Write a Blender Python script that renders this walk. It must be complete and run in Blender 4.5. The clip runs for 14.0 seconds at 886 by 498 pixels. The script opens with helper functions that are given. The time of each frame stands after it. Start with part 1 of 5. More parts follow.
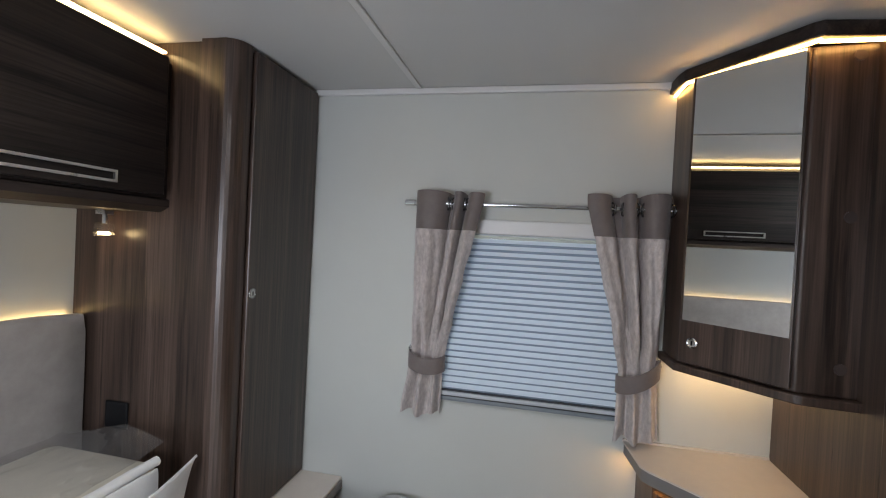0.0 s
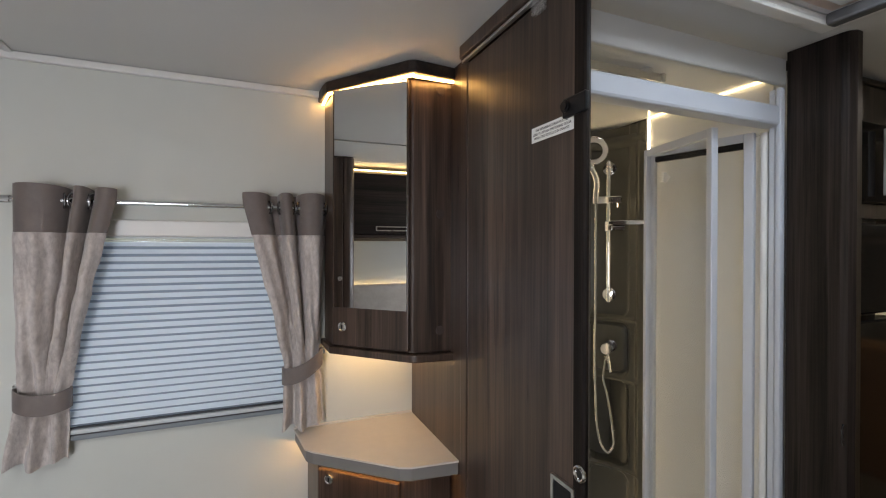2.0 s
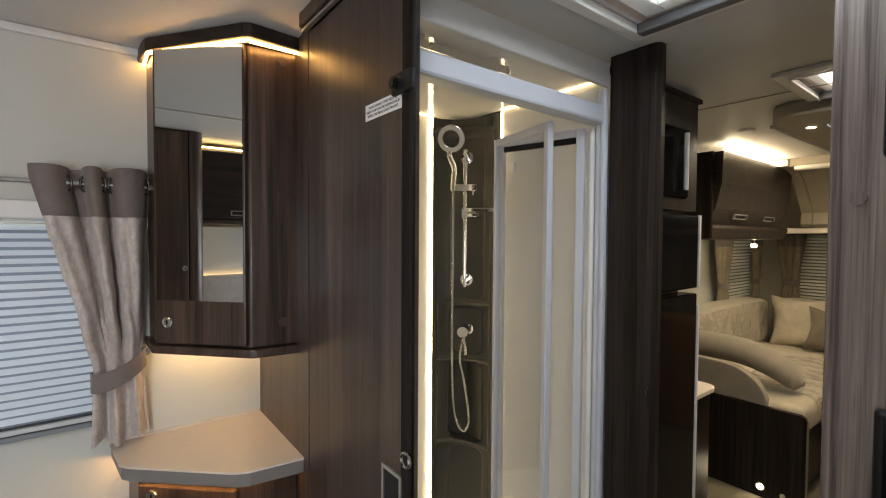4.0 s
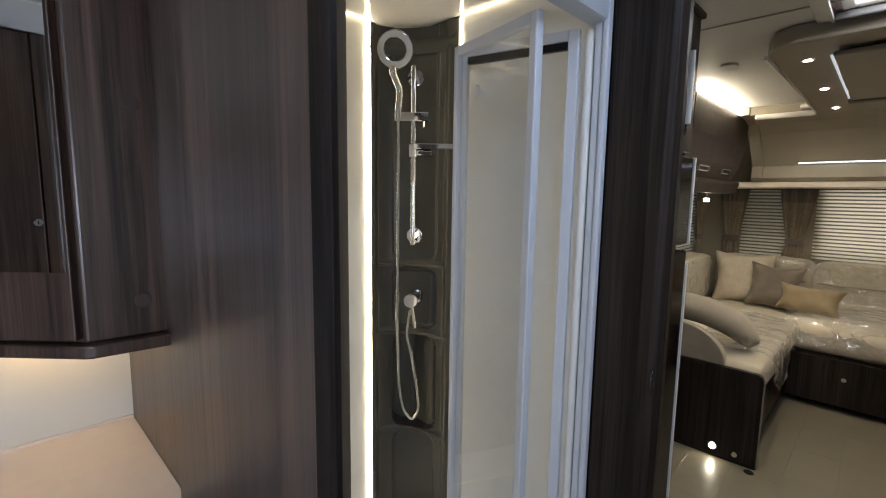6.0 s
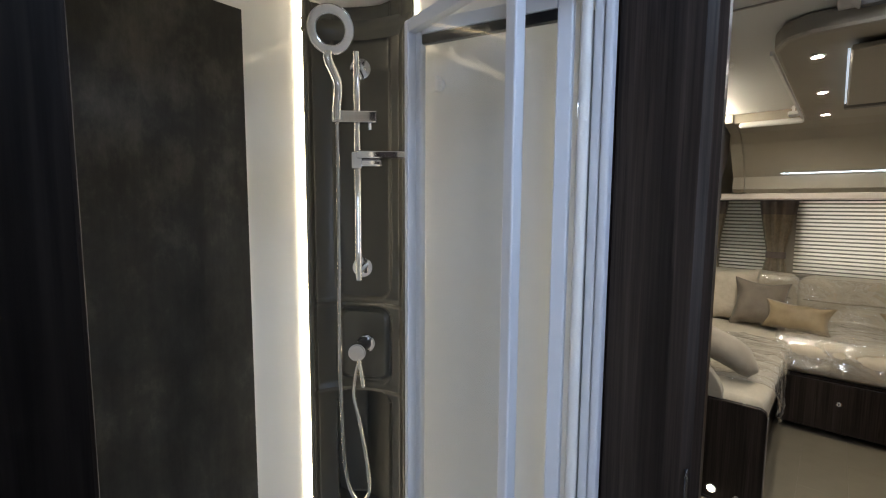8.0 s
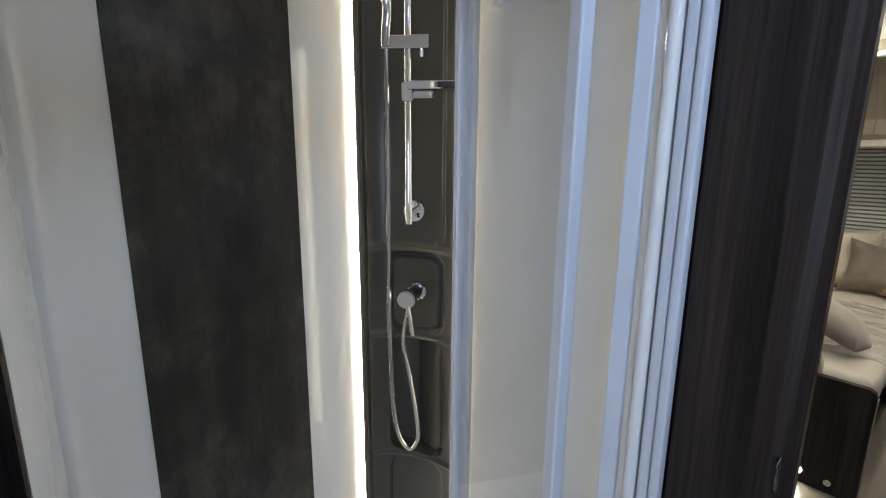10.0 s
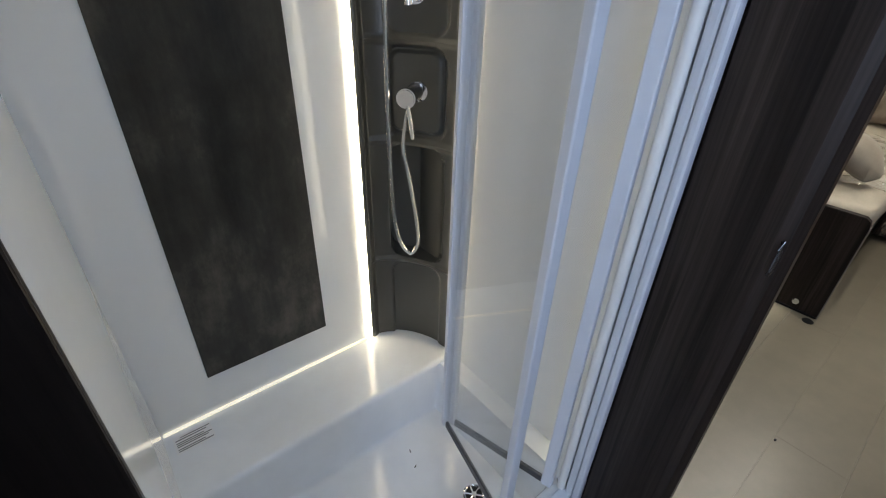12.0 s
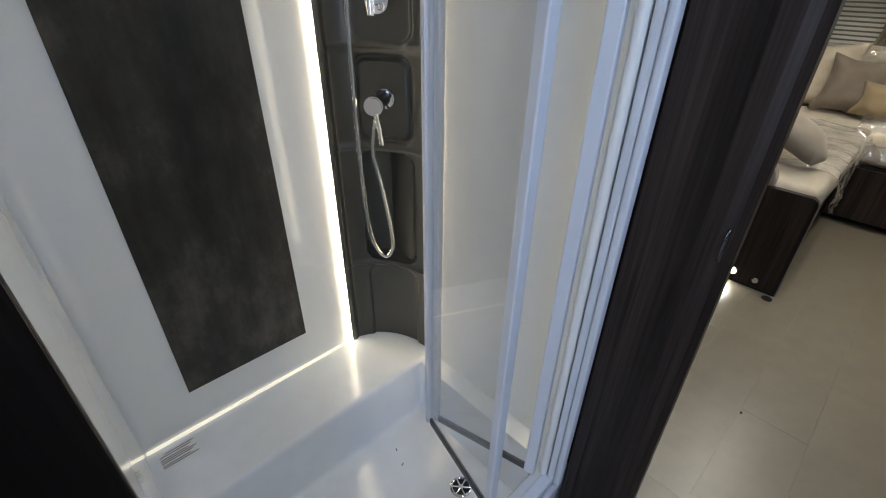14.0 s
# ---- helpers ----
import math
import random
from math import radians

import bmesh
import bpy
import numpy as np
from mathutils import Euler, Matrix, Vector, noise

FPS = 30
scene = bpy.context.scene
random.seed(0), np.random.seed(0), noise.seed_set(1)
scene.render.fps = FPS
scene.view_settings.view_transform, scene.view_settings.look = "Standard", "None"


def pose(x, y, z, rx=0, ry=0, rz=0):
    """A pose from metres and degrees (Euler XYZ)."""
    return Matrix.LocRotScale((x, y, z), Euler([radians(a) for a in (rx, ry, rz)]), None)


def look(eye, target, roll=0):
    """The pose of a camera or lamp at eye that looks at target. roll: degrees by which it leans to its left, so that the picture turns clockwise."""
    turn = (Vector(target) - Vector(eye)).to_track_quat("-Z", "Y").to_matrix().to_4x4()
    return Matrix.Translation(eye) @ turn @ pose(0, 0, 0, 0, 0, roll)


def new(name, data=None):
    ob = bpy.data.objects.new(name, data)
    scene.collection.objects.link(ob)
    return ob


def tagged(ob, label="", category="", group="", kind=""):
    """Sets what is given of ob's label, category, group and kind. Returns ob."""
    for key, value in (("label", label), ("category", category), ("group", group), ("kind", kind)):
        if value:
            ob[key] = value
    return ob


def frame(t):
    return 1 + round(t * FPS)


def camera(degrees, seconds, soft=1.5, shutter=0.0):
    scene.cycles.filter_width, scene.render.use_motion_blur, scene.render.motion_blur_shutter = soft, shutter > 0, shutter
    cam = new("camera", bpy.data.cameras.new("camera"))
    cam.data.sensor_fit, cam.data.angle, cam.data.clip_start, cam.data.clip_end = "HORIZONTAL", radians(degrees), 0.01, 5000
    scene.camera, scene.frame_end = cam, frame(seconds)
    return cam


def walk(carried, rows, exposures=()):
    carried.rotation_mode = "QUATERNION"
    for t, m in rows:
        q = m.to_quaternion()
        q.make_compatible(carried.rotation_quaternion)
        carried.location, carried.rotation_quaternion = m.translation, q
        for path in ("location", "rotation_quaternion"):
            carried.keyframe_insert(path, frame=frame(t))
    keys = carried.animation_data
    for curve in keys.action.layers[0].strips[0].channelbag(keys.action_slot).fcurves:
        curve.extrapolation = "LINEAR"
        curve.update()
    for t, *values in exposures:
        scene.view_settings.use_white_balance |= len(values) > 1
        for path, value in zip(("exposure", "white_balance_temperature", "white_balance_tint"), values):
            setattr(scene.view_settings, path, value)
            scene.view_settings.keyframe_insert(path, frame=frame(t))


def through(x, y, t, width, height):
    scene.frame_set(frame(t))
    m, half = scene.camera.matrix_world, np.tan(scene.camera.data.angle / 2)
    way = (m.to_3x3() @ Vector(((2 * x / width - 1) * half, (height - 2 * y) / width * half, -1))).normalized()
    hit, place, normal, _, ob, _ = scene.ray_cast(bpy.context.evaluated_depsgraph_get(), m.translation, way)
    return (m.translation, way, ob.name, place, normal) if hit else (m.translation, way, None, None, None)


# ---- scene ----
cam = camera(89.0, 14.0, soft=1.1)
PATH = [
    (0, (0.008, 0.005, 1.399), (-0.409, 1.961, 1.364), 2.93),
    (0.5, (0.058, -0.002, 1.404), (0.016, 1.998, 1.378), 2.20),
    (1, (0.101, -0.016, 1.403), (0.362, 1.967, 1.390), 1.52),
    (1.5, (0.144, -0.032, 1.405), (0.674, 1.897, 1.394), 0.57),
    (2, (0.173, -0.047, 1.402), (0.952, 1.795, 1.392), 0.14),
    (2.5, (0.188, -0.062, 1.403), (1.072, 1.732, 1.393), -0.02),
    (3, (0.207, -0.076, 1.401), (1.238, 1.638, 1.392), 0.05),
    (3.5, (0.230, -0.076, 1.397), (1.349, 1.581, 1.379), 0.26),
    (3.7, (0.247, -0.072, 1.395), (1.414, 1.552, 1.365), 0.28),
    (5.8, (0.481, 0.189, 1.359), (1.841, 1.634, 1.109), 0.94),
    (6, (0.495, 0.243, 1.353), (1.910, 1.636, 1.108), 0.86),
    (6.5, (0.529, 0.327, 1.353), (2.057, 1.593, 1.108), 0.69),
    (7, (0.597, 0.366, 1.350), (2.165, 1.582, 1.100), 0.35),
    (7.5, (0.689, 0.406, 1.367), (2.234, 1.655, 1.137), 0.24),
    (7.7, (0.714, 0.417, 1.377), (2.243, 1.690, 1.170), 0.15),
    (9.8, (0.840, 0.458, 1.346), (2.105, 1.981, 1.063), 0.84),
    (10, (0.834, 0.464, 1.341), (2.096, 1.964, 0.946), 0.53),
    (10.5, (0.845, 0.474, 1.321), (2.073, 1.938, 0.731), 0.48),
    (11, (0.846, 0.464, 1.304), (2.039, 1.888, 0.563), 0.42),
    (11.5, (0.849, 0.473, 1.279), (2.001, 1.839, 0.381), 0.99),
    (12, (0.847, 0.477, 1.248), (1.950, 1.776, 0.201), 2.02),
    (12.5, (0.849, 0.471, 1.227), (1.916, 1.724, 0.090), 2.94),
    (13, (0.858, 0.468, 1.220), (1.908, 1.687, 0.032), 3.83),
    (13.5, (0.852, 0.457, 1.241), (1.925, 1.684, 0.082), 3.74),
    (14, (0.836, 0.460, 1.271), (2.016, 1.684, 0.217), 0.80),
]
walk(cam, [(t, look(eye, target, roll)) for t, eye, target, roll in PATH],
     [(0.0, 0.07, 7000.0, 10.0), (1.4, 0.27, 7400.0, 11.0), (2.5, 0.27, 7450.0, 10.0), (3.7, 0.31, 7800.0, 10.0), (5.9, 0.30, 6450.0, 10.0), (6.6, 0.45, 5950.0, 10.0), (7.5, 0.48, 6000.0, 10.0), (9.8, 0.55, 5750.0, 10.0), (14.0, 0.54, 5800.0, 10.0)])


# ---- world and light ----
world = bpy.data.worlds.new("sky")
scene.world = world
world.use_nodes = True
wn = world.node_tree
sky = wn.nodes.new("ShaderNodeTexSky")
sky.sky_type, sky.sun_disc = "NISHITA", False
sky.sun_elevation, sky.sun_rotation = radians(35), radians(200)
wn.links.new(sky.outputs[0], wn.nodes["Background"].inputs[0])
wn.nodes["Background"].inputs[1].default_value = 0.12


def area_lamp(name, m, sx, sy, watts, colour):
    d = bpy.data.lights.new(name, "AREA")
    d.shape, d.size, d.size_y, d.energy, d.color = "RECTANGLE", sx, sy, watts, colour
    ob = new(name, d)
    ob.matrix_world = m
    return ob


DAY, BLUE, HALLDAY = (0.98, 0.96, 0.95), (0.70, 0.79, 1.0), (0.60, 0.76, 1.0)
# daylight in the openings of the roof lights and windows
area_lamp("daylight_hall", pose(1.13, 0.29, 1.985), 0.30, 0.30, 3.0, HALLDAY)
area_lamp("daylight_kitchen", pose(2.23, 0.15, 1.985), 0.2, 0.38, 3.5, DAY)
area_lamp("daylight_bed", pose(-0.35, 0.1, 1.99), 0.40, 0.24, 9.5, (0.78, 0.87, 1.0))
area_lamp("daylight_window", pose(-0.01, 1.66, 1.16, -90), 0.56, 0.52, 2.6, BLUE)
# added bedroom fill, set in an unseen, assumed opening of the south wall
area_lamp("fill_bed_south", pose(-0.63, -0.92, 1.2, 90), 0.7, 0.5, 16.5, BLUE)
area_lamp("daylight_front", pose(5.34, 0.0, 1.15, 0, 90), 0.5, 1.2, 6.0, (1.0, 0.93, 0.82))

# ---- materials ----


def nodes(name):
    m = bpy.data.materials.new(name)
    m.use_nodes = True
    t = m.node_tree
    return m, t, t.nodes["Principled BSDF"]


def link(t, a, b):
    t.links.new(a, b)


def coords(t, scale=(1, 1, 1), rot=(0, 0, 0)):
    c = t.nodes.new("ShaderNodeTexCoord")
    mp = t.nodes.new("ShaderNodeMapping")
    mp.inputs["Scale"].default_value = scale
    mp.inputs["Rotation"].default_value = rot
    link(t, c.outputs["Object"], mp.inputs["Vector"])
    return mp.outputs[0]


def noise_tex(t, vec, scale, detail=4.0, rough=0.5, dist=0.0):
    n = t.nodes.new("ShaderNodeTexNoise")
    n.inputs["Scale"].default_value, n.inputs["Detail"].default_value = scale, detail
    n.inputs["Roughness"].default_value, n.inputs["Distortion"].default_value = rough, dist
    link(t, vec, n.inputs["Vector"])
    return n.outputs["Fac"]


def ramp(t, fac, stops):
    r = t.nodes.new("ShaderNodeValToRGB")
    e = r.color_ramp.elements
    while len(e) < len(stops):
        e.new(0.5)
    for el, (p, c) in zip(e, stops):
        el.position, el.color = p, (*c, 1)
    link(t, fac, r.inputs[0])
    return r.outputs[0]


def mixed(t, fac, a, b, mode="MIX"):
    m = t.nodes.new("ShaderNodeMix")
    m.data_type, m.blend_type = "RGBA", mode
    for sock, v in ((m.inputs[0], fac), (m.inputs[6], a), (m.inputs[7], b)):
        if isinstance(v, (int, float)):
            sock.default_value = v
        elif isinstance(v, tuple):
            sock.default_value = (*v, 1)
        else:
            link(t, v, sock)
    return m.outputs[2]


def bump(t, p, height, strength, dist=0.01, sock="Normal"):
    b = t.nodes.new("ShaderNodeBump")
    b.inputs["Strength"].default_value, b.inputs["Distance"].default_value = strength, dist
    link(t, height, b.inputs["Height"])
    link(t, b.outputs[0], p.inputs[sock])


def rough_from(t, p, fac, lo, hi):
    m = t.nodes.new("ShaderNodeMapRange")
    m.inputs["To Min"].default_value, m.inputs["To Max"].default_value = lo, hi
    link(t, fac, m.inputs["Value"])
    link(t, m.outputs[0], p.inputs["Roughness"])


def wood(name, dark, mid, light, along="z", gloss=0.35, spec=0.5):
    m, t, p = nodes(name)
    s = {"z": (17, 17, 0.55), "x": (0.55, 17, 17), "y": (17, 0.55, 17)}[along]
    f = {"z": (170, 170, 3), "x": (3, 170, 170), "y": (170, 3, 170)}[along]
    broad = noise_tex(t, coords(t, s), 1.0, 5, 0.62, 0.6)
    fine = noise_tex(t, coords(t, f), 1.0, 3, 0.6)
    c1 = ramp(t, broad, [(0.36, dark), (0.5, mid), (0.66, light)])
    c2 = ramp(t, fine, [(0.3, (0.55, 0.53, 0.53)), (0.7, (1.35, 1.35, 1.35))])
    f2 = tuple(v * (0.33 if v > 100 else 0.5) for v in f)
    pores = noise_tex(t, coords(t, f2), 1.0, 4, 0.7, 0.3)
    c3 = ramp(t, pores, [(0.36, (0.45, 0.43, 0.43)), (0.47, (1.0, 1.0, 1.0)), (0.62, (1.0, 1.0, 1.0)), (0.76, (1.22, 1.22, 1.22))])
    link(t, mixed(t, 1.0, mixed(t, 1.0, c1, c2, "MULTIPLY"), c3, "MULTIPLY"), p.inputs["Base Color"])
    rough_from(t, p, fine, gloss - 0.06, gloss + 0.12)
    bump(t, p, fine, 0.12, 0.002)
    p.inputs["Specular IOR Level"].default_value = spec
    return m


def plain(name, colour, rough=0.5, metal=0.0, var=0.06, scale=6.0, grain=0.0, grain_scale=300.0, spec=0.5):
    m, t, p = nodes(name)
    n = noise_tex(t, coords(t), scale, 5, 0.6)
    lo = tuple(max(0, c * (1 - var)) for c in colour)
    hi = tuple(min(1, c * (1 + var)) for c in colour)
    link(t, ramp(t, n, [(0.3, lo), (0.7, hi)]), p.inputs["Base Color"])
    p.inputs["Metallic"].default_value = metal
    p.inputs["Specular IOR Level"].default_value = spec
    rough_from(t, p, n, max(0.02, rough - 0.05), min(1, rough + 0.05))
    if grain:
        bump(t, p, noise_tex(t, coords(t), grain_scale, 3), grain, 0.002)
    return m


def glow(name, colour, strength):
    m, t, p = nodes(name)
    p.inputs["Base Color"].default_value = (*colour, 1)
    p.inputs["Emission Color"].default_value = (*colour, 1)
    p.inputs["Emission Strength"].default_value = strength
    return m


def fabric(name, a, b, scale=60.0, rough=0.85, weave=0.25, sheen=0.3, streak=(1, 1, 1), wrap=0.0):
    m, t, p = nodes(name)
    n = noise_tex(t, coords(t, streak), scale, 5, 0.65)
    big = noise_tex(t, coords(t), 5.0, 3)
    c = mixed(t, 0.35, ramp(t, n, [(0.3, a), (0.7, b)]), ramp(t, big, [(0.3, a), (0.7, b)]))
    link(t, c, p.inputs["Base Color"])
    p.inputs["Roughness"].default_value = rough
    p.inputs["Sheen Weight"].default_value = sheen
    bump(t, p, noise_tex(t, coords(t), 420.0, 2), weave, 0.002)
    if wrap:
        v = noise_tex(t, coords(t, (1, 1, 1.5)), 9.0, 7, 0.62, 2.2)
        r2 = ramp(t, v, [(0.30, (0, 0, 0)), (0.47, (0.5, 0.5, 0.5)), (0.50, (1, 1, 1)), (0.53, (0.5, 0.5, 0.5)), (0.70, (0, 0, 0))])
        p.inputs["Coat Weight"].default_value = wrap
        p.inputs["Coat Roughness"].default_value = 0.07
        bump(t, p, r2, 0.55, 0.03, "Coat Normal")
    return m


WOOD = wood("dark_walnut_laminate", (0.034, 0.0212, 0.0156), (0.060, 0.0382, 0.0284), (0.098, 0.0640, 0.0490), gloss=0.29, spec=0.6)
# same walnut, darkened in colour for the post and units in weaker light
WOOD_SHADED = wood("shaded_walnut_laminate", (0.0125, 0.0090, 0.0078), (0.020, 0.0147, 0.0125), (0.033, 0.0245, 0.0205), spec=0.2)
# walnut edges with their shade put into a still darker, duller colour
WOOD_EDGE_SHADED = wood("shaded_walnut_edging", (0.008, 0.0058, 0.005), (0.012, 0.009, 0.0078), (0.018, 0.0135, 0.012), gloss=0.5, spec=0.15)
WOOD_X = wood("dark_walnut_laminate_level", (0.015, 0.0105, 0.009), (0.026, 0.0185, 0.0152), (0.043, 0.030, 0.025), "y", 0.42, 0.3)
WOOD_GREY = wood("grey_walnut_laminate", (0.10, 0.078, 0.068), (0.17, 0.135, 0.12), (0.24, 0.20, 0.18))
WALL = plain("pale_vinyl_wall", (0.585, 0.595, 0.555), 0.6, var=0.025, scale=2.5, grain=0.1, grain_scale=260)
CEIL = plain("white_ceiling_lining", (0.62, 0.615, 0.60), 0.55, var=0.02, scale=1.5, grain=0.05)
TRIM_W = plain("white_trim", (0.72, 0.71, 0.69), 0.4, var=0.02)
TAUPE = plain("taupe_lining", (0.345, 0.31, 0.25), 0.65, var=0.05, scale=3.0, grain=0.12)
SHWHITE = plain("white_shower_plastic", (0.76, 0.77, 0.78), 0.06, var=0.015, scale=2.0, spec=0.85)
TRAYW = plain("white_shower_tray_acrylic", (0.72, 0.745, 0.78), 0.14, var=0.03, scale=14.0, grain=0.04, grain_scale=60)
ALU = plain("white_coated_aluminium", (0.56, 0.585, 0.64), 0.42, var=0.03, metal=0.0, spec=0.5)
SEAL = plain("dark_rubber_seal", (0.05, 0.05, 0.055), 0.5)
COLUMN = plain("dark_grey_shower_column", (0.042, 0.042, 0.036), 0.30, var=0.08, scale=3.0)
HOSE = plain("ribbed_metal", (0.56, 0.56, 0.56), 0.24, 1.0, var=0.03)
FASCIA = plain("off_white_fascia", (0.56, 0.55, 0.53), 0.4, var=0.02)
CHROME = plain("chrome", (0.64, 0.64, 0.65), 0.05, 1.0, var=0.02)
BRUSH = plain("satin_metal", (0.72, 0.71, 0.69), 0.28, 1.0, var=0.05)
BLACK = plain("black_plastic", (0.010, 0.010, 0.011), 0.4, var=0.15, spec=0.25)
BLACKG = plain("black_glass", (0.005, 0.005, 0.006), 0.10, var=0.1, spec=0.08)
SHELF = plain("beige_laminate", (0.66, 0.592, 0.53), 0.42, var=0.03, scale=30.0, grain=0.04)
EDGE = plain("grey_edge_band", (0.20, 0.185, 0.175), 0.5, var=0.05)
PAPER = plain("white_label_paper", (0.82, 0.82, 0.80), 0.6, var=0.01)
INK = plain("dark_ink", (0.06, 0.06, 0.065), 0.7)
CARD = plain("brown_cardboard", (0.40, 0.21, 0.085), 0.85, var=0.07, scale=9.0, grain=0.15, grain_scale=120)
BOLST = fabric("taupe_grey_velour", (0.20, 0.17, 0.135), (0.28, 0.245, 0.195), 14.0, sheen=0.15)
HEADB = fabric("grey_beige_velour", (0.30, 0.27, 0.25), (0.42, 0.385, 0.36), 14.0)
LINEN = fabric("oatmeal_slub_linen", (0.32, 0.275, 0.255), (0.70, 0.63, 0.60), 85.0, streak=(1, 1, 0.5), weave=0.7)
CUFF = fabric("taupe_satin", (0.135, 0.108, 0.098), (0.185, 0.15, 0.138), 30.0, rough=0.6)
SOFAW = fabric("beige_upholstery_under_clear_film", (0.50, 0.44, 0.33), (0.62, 0.55, 0.43), 18.0, wrap=0.5)
PILLOWC = fabric("champagne_cushion", (0.42, 0.36, 0.27), (0.62, 0.55, 0.43), 16.0, rough=0.5, wrap=0.5)
PILLOWT = fabric("taupe_velvet", (0.13, 0.105, 0.08), (0.21, 0.172, 0.13), 9.0, rough=0.7, sheen=0.25)
PILLOWG = fabric("gold_beige_velvet", (0.22, 0.16, 0.085), (0.34, 0.26, 0.15), 9.0, rough=0.55, sheen=0.3)
DRAPE = fabric("brown_lounge_curtain", (0.21, 0.175, 0.125), (0.36, 0.305, 0.225), 40.0)
BEDSHEET = fabric("white_quilt", (0.74, 0.73, 0.71), (0.86, 0.85, 0.83), 25.0)
STOOL = plain("grey_moulded_lid", (0.42, 0.42, 0.41), 0.5)
LED_W = glow("warm_led", (1.0, 0.55, 0.18), 20.0)
LED_Y = glow("soft_white_led", (1.0, 0.70, 0.33), 13.0)
LED_L = glow("lounge_led", (1.0, 0.86, 0.62), 31.0)
LED_U = glow("warm_under_shelf_led", (1.0, 0.65, 0.32), 27.0)
LED_S = glow("neutral_led", (1.0, 0.81, 0.51), 12.0)
LED_K = glow("side_led", (1.0, 0.85, 0.58), 2.4)
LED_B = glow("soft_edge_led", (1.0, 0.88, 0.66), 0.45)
LED_R = glow("dim_roof_led", (1.0, 0.80, 0.49), 2.5)
LED_J = glow("jamb_led", (1.0, 0.90, 0.74), 0.8)
LED_C = glow("cool_led", (0.78, 0.88, 1.0), 4.0)
LED_F = glow("faint_cool_led", (0.78, 0.88, 1.0), 0.5)
SPOT = glow("spot_bulb", (1.0, 0.90, 0.68), 130.0)
READ = glow("reading_bulb", (1.0, 0.72, 0.38), 32.0)
DOWN = glow("downlight_bulb", (1.0, 0.88, 0.68), 4000.0)
PANEGLOW = glow("bright_sky_pane", (0.90, 0.95, 1.0), 1.8)


def stone():
    m, t, p = nodes("mottled_slate_panel")
    a = noise_tex(t, coords(t, (1.3, 1.3, 0.8)), 5.0, 10, 0.68, 0.1)
    b = noise_tex(t, coords(t, (14, 14, 1.4)), 1.6, 6, 0.7)
    c = ramp(t, a, [(0.34, (0.021, 0.0200, 0.0178)), (0.50, (0.039, 0.0370, 0.0325)), (0.66, (0.092, 0.085, 0.072))])
    d = ramp(t, b, [(0.35, (0.75, 0.75, 0.75)), (0.72, (1.35, 1.32, 1.25))])
    link(t, mixed(t, 1.0, c, d, "MULTIPLY"), p.inputs["Base Color"])
    p.inputs["Specular IOR Level"].default_value = 0.3
    rough_from(t, p, b, 0.30, 0.52)
    bump(t, p, a, 0.08, 0.003)
    return m


SLATE = stone()


def mirror_mat():
    m, t, p = nodes("mirror_silver")
    p.inputs["Base Color"].default_value = (0.86, 0.88, 0.88, 1)
    p.inputs["Metallic"].default_value, p.inputs["Roughness"].default_value = 1.0, 0.01
    return m


MIRROR = mirror_mat()


def glass_mat(name, tint=(0.93, 0.96, 0.97), rough=0.03, haze=0.0, gloss=0.03):
    m, t, p = nodes(name)
    out = t.nodes["Material Output"]
    tr = t.nodes.new("ShaderNodeBsdfTransparent")
    tr.inputs[0].default_value = (*tint, 1)
    gl = t.nodes.new("ShaderNodeBsdfGlossy")
    gl.inputs["Roughness"].default_value = rough
    lw = t.nodes.new("ShaderNodeLayerWeight")
    pw = t.nodes.new("ShaderNodeMath")
    pw.operation, pw.inputs[1].default_value = "POWER", 4.0
    link(t, lw.outputs["Facing"], pw.inputs[0])
    fr = t.nodes.new("ShaderNodeMath")
    fr.operation, fr.inputs[1].default_value, fr.inputs[2].default_value = "MULTIPLY_ADD", 0.6, gloss
    link(t, pw.outputs[0], fr.inputs[0])
    mx = t.nodes.new("ShaderNodeMixShader")
    link(t, fr.outputs[0], mx.inputs[0])
    link(t, tr.outputs[0], mx.inputs[1])
    link(t, gl.outputs[0], mx.inputs[2])
    last = mx.outputs[0]
    if haze:
        df = t.nodes.new("ShaderNodeBsdfDiffuse")
        df.inputs[0].default_value = (0.85, 0.85, 0.85, 1)
        m2 = t.nodes.new("ShaderNodeMixShader")
        m2.inputs[0].default_value = haze
        link(t, last, m2.inputs[1])
        link(t, df.outputs[0], m2.inputs[2])
        last = m2.outputs[0]
    link(t, last, out.inputs[0])
    t.nodes.remove(p)
    return m


GLASS = glass_mat("clear_glass", (0.985, 0.985, 0.98), haze=0.008)
FILM = glass_mat("clear_plastic_film", (0.98, 0.98, 0.98), 0.09, 0.06, 0.22)


def blind_mat(name, colour, through):
    m, t, p = nodes(name)
    p.inputs["Base Color"].default_value = (*colour, 1)
    p.inputs["Roughness"].default_value = 0.8
    tl = t.nodes.new("ShaderNodeBsdfTranslucent")
    tl.inputs[0].default_value = (*colour, 1)
    mx = t.nodes.new("ShaderNodeMixShader")
    mx.inputs[0].default_value = through
    link(t, p.outputs[0], mx.inputs[1])
    link(t, tl.outputs[0], mx.inputs[2])
    link(t, mx.outputs[0], t.nodes["Material Output"].inputs[0])
    return m


# one cloth each; the second colour holds the shade of the lower pleat facets
BLIND = (blind_mat("pale_blind_lit_facet", (0.72, 0.80, 0.86), 0.07), blind_mat("pale_blind_shaded_facet", (0.27, 0.325, 0.39), 0.06))
